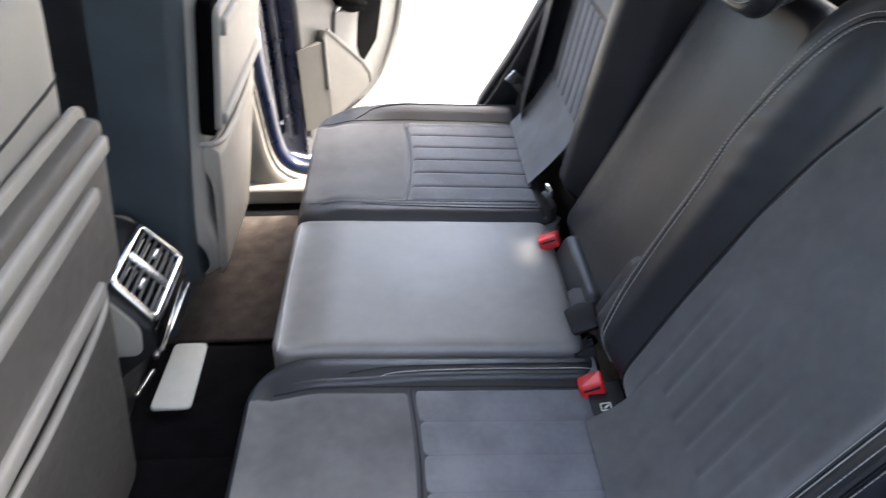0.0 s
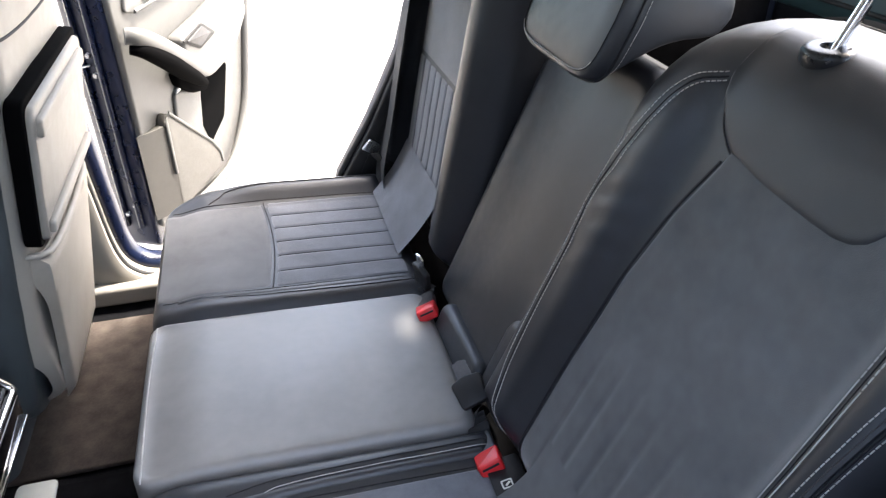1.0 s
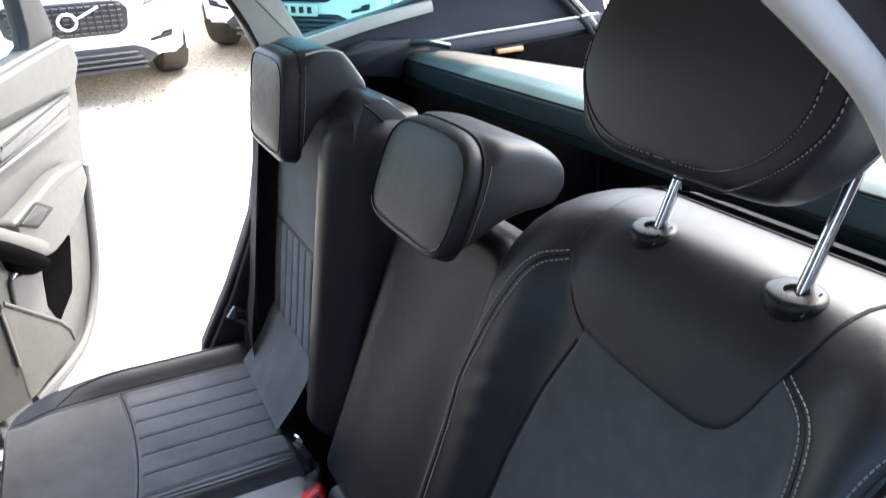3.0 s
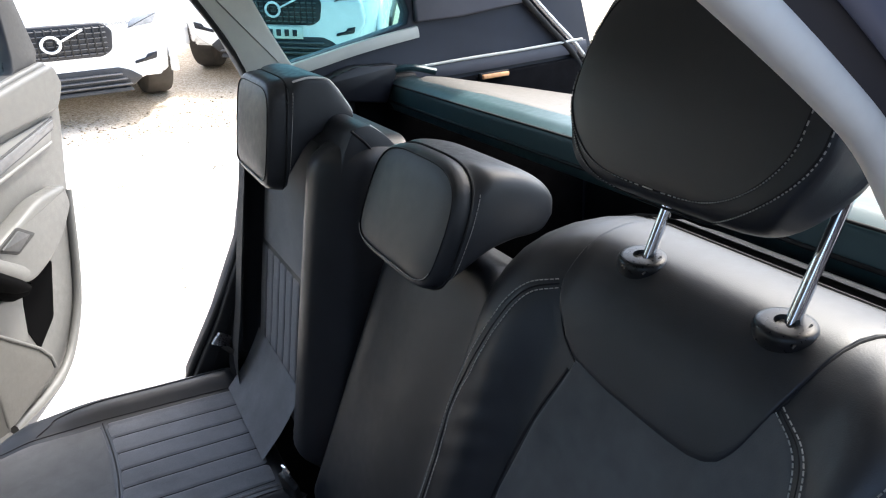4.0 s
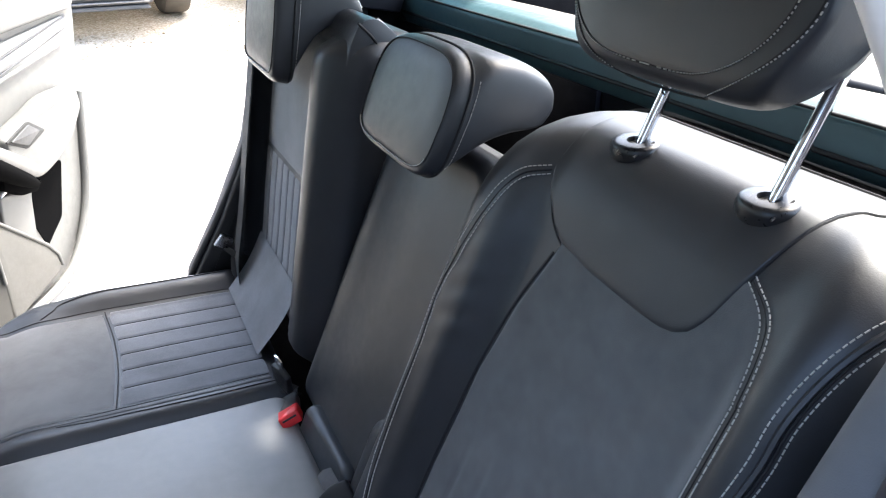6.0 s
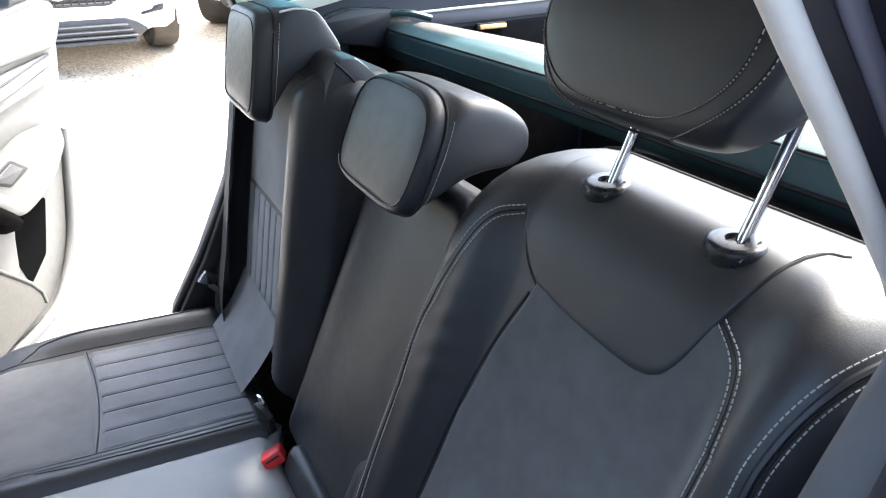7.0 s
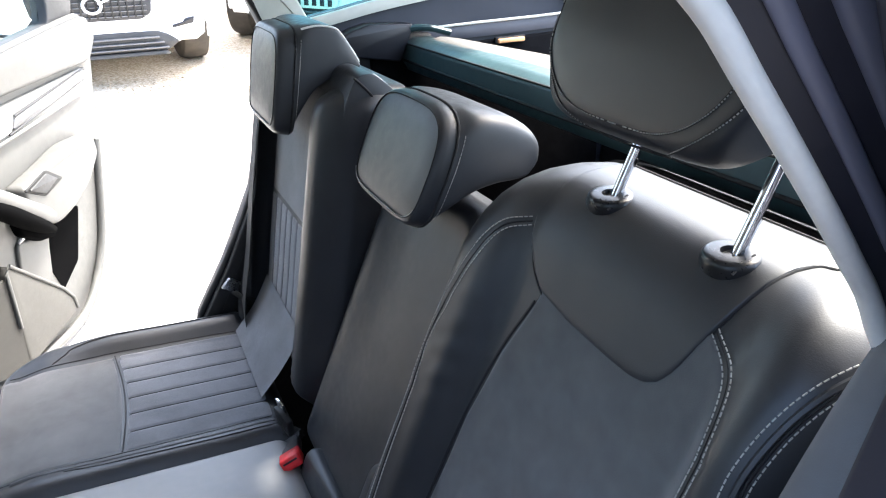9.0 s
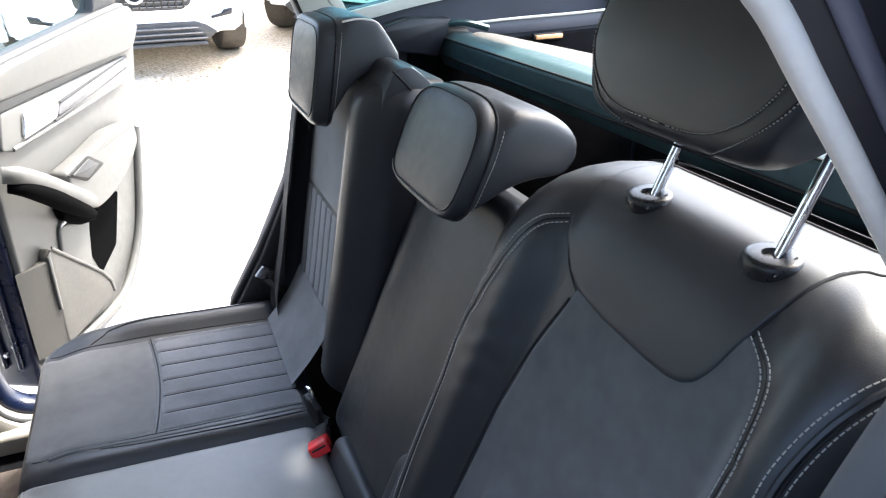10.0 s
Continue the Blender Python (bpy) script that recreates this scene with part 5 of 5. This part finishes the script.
vv = (Vector((-0.304, 0, 0.772)) - Vector((-0.246, 0, 0.684))).normalized()
vw = vu.cross(vv)
vw = vw if vw.x > 0 else -vw
vm = Matrix((vu, vv, vw)).transposed().to_4x4()
vm.translation = Vector((-0.275, 0, 0.728)) + vw * 0.004
frame_bm = prism(round_outline([(-0.088, -0.052), (0.088, -0.052), (0.080, 0.052), (-0.080, 0.052)], 0.012), vm, 0.010, 0.003, 2, hole=round_outline([(-0.076, -0.040), (0.076, -0.040), (0.070, 0.042), (-0.070, 0.042)], 0.008))
vent = part("air_vent", frame_bm, CHROME, con, "chrome framed pair of air vents")
part("vent_back", box(vm @ pose(0, 0, -0.002), (0.15, 0.082, 0.004), 0), GLOSS, vent)
part("divider", box(vm @ pose(0, 0.001, 0.006), (0.013, 0.084, 0.008), 0.002), SATIN, vent, "satin metal divider")
for side in (-1, 1):
    for k in range(6):
        part("slat", box(vm @ pose(side * 0.040, -0.033 + 0.0136 * k, 0.005, 28, 0, 0), (0.062, 0.0075, 0.0018), 0.0006, 1), BRUSHED, vent)
    part("thumb_wheel", box(vm @ pose(side * 0.040, 0.003, 0.009), (0.022, 0.008, 0.008), 0.002), SATIN, vent, "bright vent slider")
pm = facing((-0.2475, 0, 0.655), (0.2, 0, 0.70))
part("control_panel", box(pose(-0.250, 0, 0.655, 0, 6, 0), (0.014, 0.176, 0.050), 0.003), GLOSS, con, "gloss black climate panel")
part("chrome_strip", box(pose(-0.2475, 0, 0.6285), (0.012, 0.180, 0.005), 0.001), CHROME, con, "chrome strip")
part("socket_lid", box(pose(-0.275, 0.012, 0.575, 0, 26, 0), (0.012, 0.060, 0.034), 0.003), SATIN, con, "satin power socket lid")
# pale plate on the tunnel behind the console, standing for a sun patch
solid("tunnel_light_patch", prism(round_outline([(-0.322, -0.062), (-0.244, -0.062), (-0.249, 0.110), (-0.317, 0.110)], 0.012), pose(0, 0, 0.436), 0.008, 0.003, 2), PILLAR, "pale plate standing for a patch of sun on the floor tunnel", "floor plate")
rl = thing("seat_rail", "small bright metal seat rail end on the floor", "seat rail", at=(-0.345, 0.02, 0.43))
part("rail", box(pose(-0.347, 0.000, 0.447, 0, 0, -12), (0.010, 0.070, 0.010), 0.003, 2), SATIN, rl)
part("catch", box(pose(-0.343, 0.075, 0.452, 0, 0, 10), (0.010, 0.026, 0.014), 0.003, 2), SATIN, rl)
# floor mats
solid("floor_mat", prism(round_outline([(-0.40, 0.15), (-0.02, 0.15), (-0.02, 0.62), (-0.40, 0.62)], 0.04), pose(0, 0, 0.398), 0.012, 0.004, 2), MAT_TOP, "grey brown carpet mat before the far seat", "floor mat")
# near mat takes the black carpet: the near side's shade in its colour
solid("floor_mat", prism(round_outline([(-0.40, -0.62), (-0.02, -0.62), (-0.02, -0.15), (-0.40, -0.15)], 0.04), pose(0, 0, 0.398), 0.012, 0.004, 2), CARPET, "carpet mat before the near seat, blackened for shade", "floor mat")


# ---- open far door ----
HINGE, SWING = Vector((-0.20, 0.80, 0)), radians(63)
DOOR_D, DOOR_N = Vector((math.cos(SWING), math.sin(SWING), 0)), Vector((math.sin(SWING), -math.cos(SWING), 0))


def door_pose(off=0.0):
    """x along the door from its hinge, y up, z out of its inner face."""
    mm = Matrix((DOOR_D, Vector((0, 0, 1)), DOOR_N)).transposed().to_4x4()
    mm.translation = HINGE + DOOR_N * off
    return mm


def build_door():
    d = thing("door_1", "open navy rear door with pale beige inner lining", "car door", kind="structure", at=HINGE + DOOR_D * 0.5 + Vector((0, 0, 0.4)))
    trim = [(0.185, 0.45), (0.30, 0.435), (0.47, 0.44), (0.60, 0.455), (0.70, 0.515), (0.785, 0.622), (0.843, 0.805), (0.880, 0.962), (0.940, 1.155), (0.965, 1.27), (0.93, 1.335), (0.76, 1.315), (0.32, 1.255), (0.20, 1.235), (0.185, 1.10)]
    skin = [(x + (0.02 if x > 0.5 else -0.012), z + (-0.06 if z < 0.6 else -0.03 if z > 1.2 else 0.0)) for x, z in trim]
    part("door_skin", prism(round_outline(skin, 0.02), door_pose(-0.135), 0.120, 0.012, 3), NAVY, d, "navy painted outer door with jamb")
    body = part("inner_panel", prism(round_outline(trim, 0.025), door_pose(-0.02), 0.022, 0.008, 3), DOORLINING, d, "pale beige door lining")
    # upper rail
    part("window_rail", prism(round_outline([(0.20, 1.165), (0.90, 1.195), (0.955, 1.26), (0.925, 1.325), (0.76, 1.307), (0.32, 1.248), (0.195, 1.225)], 0.02), door_pose(0.0), 0.028, 0.012, 4), DOORLINING, d, "soft beige upper rail")
    part("rail_seam", tube([door_pose() @ Vector((0.19, 1.160, 0.004)), door_pose() @ Vector((0.55, 1.177, 0.004)), door_pose() @ Vector((0.90, 1.192, 0.004))], 0.003, 6), RUBBER, d, "dark joint below the upper rail")
    deco = [(0.225, 1.05), (0.275, 1.040), (0.835, 1.110), (0.870, 1.178), (0.25, 1.136)]
    part("decor_strip", prism(round_outline(deco, 0.012), door_pose(0.0), 0.012, 0.004, 2), DOORPALE, d, "pale decorative strip")
    part("decor_blade", prism(round_outline([(0.46, 1.081), (0.645, 1.105), (0.856, 1.145), (0.872, 1.171), (0.665, 1.140), (0.482, 1.112)], 0.010), door_pose(0.010), 0.006, 0.003, 2), BRUSHED, d, "brushed metal strip")
    for a, b in (((0.44, 1.074), (0.858, 1.141)), ((0.478, 1.116), (0.872, 1.175)), ):
        part("decor_line", tube([door_pose() @ Vector((a[0] + (b[0] - a[0]) * k / 8, a[1] + (b[1] - a[1]) * k / 8, 0.016 - 0.0008 * k)) for k in range(9)], 0.0028, 6), DARKCLAD, d)
    part("decor_edge", tube([door_pose() @ Vector(p) for p in ((0.262, 1.046, 0.012), (0.55, 1.074, 0.012), (0.835, 1.106, 0.010))], 0.006, 8), DOORPALE, d, "bright lower edge of the strip")
    part("door_release", prism(round_outline([(0.30, 1.06), (0.448, 1.080), (0.470, 1.120), (0.32, 1.125)], 0.015), door_pose(0.011), 0.010, 0.004, 2), CHROME, d, "chrome inner release lever")
    # armrest with its pull grip and switch plate
    mm = door_pose()
    arm = [(0.375, 0.948), (0.385, 0.868), (0.440, 0.822), (0.500, 0.802), (0.596, 0.818), (0.700, 0.862), (0.775, 0.930), (0.765, 0.994), (0.620, 0.998), (0.500, 0.970)]
    part("armrest", prism(round_outline(arm, [0.02, 0.03, 0.03, 0.03, 0.05, 0.04, 0.02, 0.01, 0.04, 0.03]), mm, 0.058, 0.014, 4), DOORLINING, d, "pale armrest pad")
    grip = curve_points([(0.190, 1.004, 0.020), (0.215, 0.996, 0.046), (0.290, 0.952, 0.050), (0.360, 0.905, 0.048), (0.430, 0.862, 0.044), (0.480, 0.835, 0.036)], 40)
    part("pull_grip", tube([mm @ p for p in grip], lambda t: 0.021 + 0.010 * t, 14, 0.75, axis=DOOR_N), DOORLINING, d, "pale curved pull grip")
    # bar and pan coloured near black for the shade below grip and armrest
    part("grip_shade_bar", tube([mm @ (p + Vector((0.002, -0.034 - 0.010 * i / 39, 0.004))) for i, p in enumerate(grip)], lambda t: 0.011 + 0.014 * math.sin(math.pi * t), 12, axis=DOOR_N), SHADE_BLACK, d, "near black bar for the shade under the grip")
    part("grip_shadow_pan", prism(round_outline([(0.36, 0.855), (0.45, 0.80), (0.53, 0.785), (0.50, 0.760), (0.43, 0.775), (0.37, 0.815)], 0.012), mm, 0.030, 0.006, 2), SHADE_BLACK, d, "near black pan for the shade under the armrest")
    plate = [(0.372, 0.941), (0.481, 0.968), (0.553, 0.922), (0.456, 0.899)]
    part("switch_plate", prism(round_outline(plate, 0.010), mm @ pose(0, 0, 0.056), 0.005, 0.002, 2), RUBBER, d, "gloss black window switch plate")
    part("switch_key", prism(round_outline([(0.390, 0.938), (0.476, 0.959), (0.522, 0.930), (0.455, 0.908)], 0.006), mm @ pose(0, 0, 0.060), 0.005, 0.002, 2), DARKCLAD, d, "grey window switch")
    part("lever_frame", prism(round_outline([(0.365, 0.79), (0.42, 0.80), (0.455, 0.845), (0.42, 0.85)], 0.006), mm @ pose(0, 0, 0.001), 0.010, 0.002, 1), SATIN, d)
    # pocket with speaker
    # flat plate, its near black colour standing for the pocket's shade
    part("pocket_shade", prism(round_outline([(0.515, 0.579), (0.618, 0.629), (0.685, 0.785), (0.630, 0.80), (0.520, 0.775), (0.478, 0.669)], 0.012), mm @ pose(0, 0, 0.0005), 0.004), SHADE_BLACK, d, "flat near black plate for the shade in the door pocket")
    part("pocket_bulge", prism(round_outline([(0.335, 0.66), (0.47, 0.63), (0.50, 0.775), (0.36, 0.80)], 0.02), mm, 0.012, 0.008, 3), DOORLINING, d)
    sp = [(0.252, 0.492), (0.258, 0.755), (0.275, 0.775), (0.467, 0.609), (0.505, 0.560), (0.512, 0.520), (0.490, 0.502), (0.29, 0.484)]
    part("speaker_grille", prism(round_outline(sp, 0.012), mm, 0.034, 0.010, 3), DOORGRILLE, d, "beige perforated speaker cover")
    bm = bmesh.new()
    side = [[bm.verts.new(mm @ Vector((a, z, dep))) for a, dep in ((0.172, -0.004), (0.192, 0.005), (0.228, 0.020), (0.262, 0.033), (0.275, -0.004))] for z in (0.486, 0.56, 0.64, 0.70, 0.742)]
    for p, q in zip(side, side[1:]):
        for k in range(5):
            bm.faces.new((p[k], p[(k + 1) % 5], q[(k + 1) % 5], q[k]))
    bm.faces.new(side[0])
    bm.faces.new(side[-1])
    part("speaker_side", bm, DOORGRILLE, d, "sloping flank of the speaker cover")
    part("speaker_rim", tube([mm @ Vector((a, b, 0.034)) for a, b in [(0.256, 0.60), (0.258, 0.755), (0.275, 0.775), (0.467, 0.609), (0.505, 0.560), (0.512, 0.520)]], 0.005, 8), DOORLINING, d)
    part("lower_lip", tube([mm @ Vector(p) for p in curve_points([(0.30, 0.462, 0.012), (0.45, 0.458, 0.02), (0.58, 0.475, 0.02), (0.68, 0.54, 0.016), (0.76, 0.64, 0.012), (0.815, 0.79, 0.01), (0.86, 0.95, 0.008)], 40)], 0.014, 10), DOORLINING, d)
    # hinge face: jamb with bolts, check strap
    hm = Matrix((DOOR_N, Vector((0, 0, 1)), -DOOR_D)).transposed().to_4x4()
    hm.translation = HINGE + DOOR_D * 0.172
    part("jamb_fold", tube([hm @ Vector((-0.055, z, 0.006)) for z in (0.46, 0.8, 1.2)], 0.007, 8), NAVY, d)
    part("jamb_fold", tube([hm @ Vector((-0.10, z, 0.004)) for z in (0.46, 0.8, 1.2)], 0.006, 8), NAVY, d)
    for a, z in ((-0.080, 0.955), (-0.072, 0.905), (-0.06, 0.53), (-0.09, 0.50)):
        bm = bmesh.new()
        bmesh.ops.create_cone(bm, cap_ends=True, segments=14, radius1=0.008, radius2=0.006, depth=0.008, matrix=hm @ Matrix.Translation((a, z, 0.004)))
        part("bolt", bm, SATIN, d, "metal hinge bolt")
    part("check_strap", tube([hm @ Vector((-0.085, 0.93, 0.0)), hm @ Vector((-0.115, 0.925, 0.05)), hm @ Vector((-0.15, 0.92, 0.12))], 0.006, 8, 0.5), SATIN, d, "steel door check strap")
    # window frame and glass
    wf = [(0.20, 1.24), (0.32, 1.25), (0.76, 1.31), (0.925, 1.33), (0.94, 1.36), (0.86, 1.60), (0.74, 1.72), (0.30, 1.72), (0.20, 1.68)]
    wi = [(0.235, 1.235), (0.34, 1.245), (0.76, 1.30), (0.79, 1.315), (0.80, 1.36), (0.80, 1.55), (0.72, 1.68), (0.31, 1.685), (0.24, 1.65)]
    part("window_frame", prism(wf, door_pose(-0.07), 0.05, 0.006, 2, hole=wi), DARKCLAD, d, "dark window frame")
    g = part("pane", prism(wi, door_pose(-0.05), 0.004), CLEAR, d, "pale green door glass")
    g.visible_shadow = False
    part("latch", box(door_pose(-0.04) @ pose(0.865, 0.84, 0), (0.02, 0.06, 0.03), 0.004), RUBBER, d, "black door latch")


build_door()


# ---- parked cars outside ----
def wheel(parent, at):
    bm = bmesh.new()
    rings = []
    for r, x in ((0.20, 0.10), (0.30, 0.115), (0.345, 0.10), (0.36, 0.06), (0.36, -0.06), (0.345, -0.10), (0.30, -0.115), (0.20, -0.10)):
        rings.append([bm.verts.new(Vector(at) + Vector((x, r * math.cos(2 * math.pi * k / 36), r * math.sin(2 * math.pi * k / 36)))) for k in range(36)])
    for a, b in zip(rings, rings[1:] + rings[:1]):
        for k in range(36):
            bm.faces.new((a[k], a[(k + 1) % 36], b[(k + 1) % 36], b[k]))
    w = part("wheel", bm, TYRE, parent, "dusty black tyre")
    bm = bmesh.new()
    bmesh.ops.create_cone(bm, cap_ends=True, segments=30, radius1=0.21, radius2=0.21, depth=0.16, matrix=Matrix.Translation(at) @ pose(0, 0, 0, 0, 90, 0))
    for k in range(5):
        add_box(bm, Matrix.Translation(at) @ pose(0, 0, 0, 72 * k, 0, 0) @ pose(0, 0, 0.11), (0.19, 0.05, 0.18), 0.008, 1)
    part("rim", bm, SATIN, w, "grey alloy rim")


def suv(label, m, plate, tall):
    """A white SUV whose front looks along -y, built about its own origin on the ground, then put at the pose m."""
    c = thing("parked_suv", label, "car", "parked cars")
    half = 0.97
    # stations along the length: y, half width, heights of sill, shoulder and top
    st = [(0.00, 0.70, 0.46, 0.80, 0.90), (0.06, 0.78, 0.36, 0.90, 1.00), (0.30, 0.88, 0.32, 0.97, 1.06), (0.90, 0.965, 0.30, 1.02, 1.12), (1.35, 0.965, 0.30, 1.05, 1.20), (2.0, 0.965, 0.30, 1.06, 1.68), (3.2, 0.965, 0.30, 1.08, 1.74), (4.0, 0.95, 0.32, 1.10, 1.66), (4.4, 0.90, 0.40, 1.08, 1.20)]
    bm = bmesh.new()
    rings = []
    for y, w, lo, sh, top in st:
        tw = w * (0.93 if top - sh < 0.25 else 0.70)
        pr = [(-w * 0.97, lo), (-w, (lo + sh) / 2), (-w * 0.985, sh), (-tw, top - 0.03), (-tw * 0.7, top), (0, top + 0.015), (tw * 0.7, top), (tw, top - 0.03), (w * 0.985, sh), (w, (lo + sh) / 2), (w * 0.97, lo)]
        rings.append([bm.verts.new((a, y, b)) for a, b in pr])
    for a, b in zip(rings, rings[1:]):
        for k in range(len(a)):
            bm.faces.new((a[k], a[(k + 1) % len(a)], b[(k + 1) % len(a)], b[k]))
    bm.faces.new(rings[0])
    bm.faces.new(rings[-1])
    bmesh.ops.recalc_face_normals(bm, faces=bm.faces)
    bmesh.ops.bevel(bm, geom=[e for e in bm.edges if len(e.link_faces) == 2 and e.calc_face_angle(0) > 0.5], offset=0.03, segments=3, affect="EDGES")
    part("body", bm, WHITE, c, "white painted body")
    fm = Matrix(((1, 0, 0, 0), (0, 0, -1, 0.02), (0, 1, 0, 0), (0, 0, 0, 1)))
    part("bumper", prism(round_outline([(-0.70, 0.44), (-0.58, 0.36), (0.58, 0.36), (0.70, 0.44), (0.80, 0.62), (0.76, 0.84), (-0.76, 0.84), (-0.80, 0.62)], 0.05), fm @ pose(0, 0, -0.10), 0.14, 0.035, 4), WHITE, c, "white front bumper")
    part("lower_intake", prism(round_outline([(-0.58, 0.385), (-0.50, 0.315), (0.50, 0.315), (0.58, 0.385), (0.50, 0.45), (0.42, 0.485), (-0.42, 0.485), (-0.50, 0.45)], 0.02), fm @ pose(0, 0, -0.06), 0.115, 0.012, 2), DARKCLAD, c, "dark lower air intake")
    for k in range(3):
        part("intake_bar", box(pose(0, -0.050, 0.345 + 0.046 * k), (0.98 - 0.06 * k, 0.03, 0.014), 0.005, 1), BRUSHED, c)
    part("skid_strip", prism(round_outline([(-0.50, 0.275), (0.50, 0.275), (0.48, 0.312), (-0.48, 0.312)], 0.01), fm @ pose(0, 0, -0.02), 0.085, 0.006, 1), DARKCLAD, c)
    g = part("grille", prism(round_outline([(-0.40, 0.64), (-0.33, 0.59), (0.33, 0.59), (0.40, 0.64), (0.42, 0.80), (0.36, 0.87), (-0.36, 0.87), (-0.42, 0.80)], 0.03), fm @ pose(0, 0, 0.02), 0.035, 0.012, 2), GRILLE, c, "black grille with upright bars")
    for k in range(6):
        part("grille_rung", box(pose(0, -0.041, 0.625 + 0.042 * k), (0.74, 0.012, 0.008), 0.002, 1), BRUSHED, g)
    for k in range(14):
        part("grille_bar", box(pose(-0.34 + 0.0523 * k, -0.038, 0.73), (0.016, 0.02, 0.24), 0.004, 1), BLACK, g)
    bm = bmesh.new()
    add_tube(bm, [(0.060 * math.cos(a), -0.065, 0.73 + 0.062 * math.sin(a)) for a in [2 * math.pi * k / 28 for k in range(28)]], 0.011, 8, closed=True, axis=(0, 1, 0))
    add_box(bm, pose(0.13, -0.06, 0.785, 0, -28, 0), (0.20, 0.02, 0.016), 0.004, 1)
    part("badge", bm, WHITE, g, "plain bright ring badge with bar")
    for s in (-1, 1):
        part("headlight", prism(round_outline([(s * 0.52, 0.80), (s * 0.72, 0.84), (s * 0.76, 0.93), (s * 0.58, 0.90)], 0.02), fm @ pose(0, 0, -0.04), 0.085, 0.012, 2), LAMPG, c, "clear headlight")
        part("fog_lamp", prism(round_outline([(s * 0.54, 0.50), (s * 0.70, 0.535), (s * 0.71, 0.59), (s * 0.64, 0.575), (s * 0.62, 0.545), (s * 0.54, 0.525)], 0.008), fm @ pose(0, 0, 0.02), 0.035, 0.006, 1), GRILLE, c, "small dark lamp recess")
        for y in (0.70, 3.55):
            wheel(c, (s * 0.80, y, 0.36))
    part("windscreen", prism([(-0.66, 1.24), (0.66, 1.24), (0.60, 1.62), (-0.60, 1.62)], Matrix(((1, 0, 0, 0), (0, 0.80, -0.6, 0.33), (0, 0.6, 0.80, 0.49), (0, 0, 0, 1))), 0.01), GLOSS, c, "dark windscreen")
    for s in (-1, 1):
        part("side_window", box(pose(s * 0.86, 2.9, 1.33, 0, s * -24, 0), (0.012, 1.9, 0.34), 0.004, 1), GLOSS, c, "dark side windows")
        part("cladding", box(pose(s * 0.955, 2.2, 0.36), (0.03, 1.7, 0.14), 0.012, 2), DARKCLAD, c)
        for y in (0.70, 3.55):
            part("arch_cladding", tube([(s * 0.90, y + 0.43 * math.cos(radians(a)), 0.36 + 0.43 * math.sin(radians(a))) for a in range(-5, 186, 10)], 0.035, 8), WHITE, c)
    if plate:
        part("number_plate", box(pose(0, -0.068, 0.53), (0.50, 0.012, 0.11), 0.003, 1), PILLAR, c, "white number plate with dark bars")
    for k in range(6 if plate else 0):
        part("plate_bar", box(pose(-0.17 + 0.07 * k, -0.0755, 0.53), (0.04, 0.004, 0.06), 0.001, 1), GRILLE, c)
    c.matrix_world = m
    c.scale = (1.0, 1.0, tall)
    return c


def on_slope(x, y, turn):
    tilt = math.degrees(math.atan(SLOPE))
    return pose(x, y, ground_z(x, y), tilt, 0, 0) @ pose(0, 0, 0, 0, 0, turn)


suv("white SUV parked facing the open door on gravel", on_slope(0.236, 4.97, 6), False, 0.86)
suv("white SUV parked farther along the gravel yard", on_slope(2.01, 5.46, -28), True, 0.95)


# ---- yard wall ----
bm = bmesh.new()
for k in range(14):
    h = ground_z(0, 13.0)
    add_box(bm, pose(-12 + 2.0 * k + 1.0, 13.2, h + 0.55), (1.99, 0.22, 1.3), 0.015, 1)
solid("wall_yard", bm, WALLM, "low tan block wall at the back of the yard", "wall", "structure")
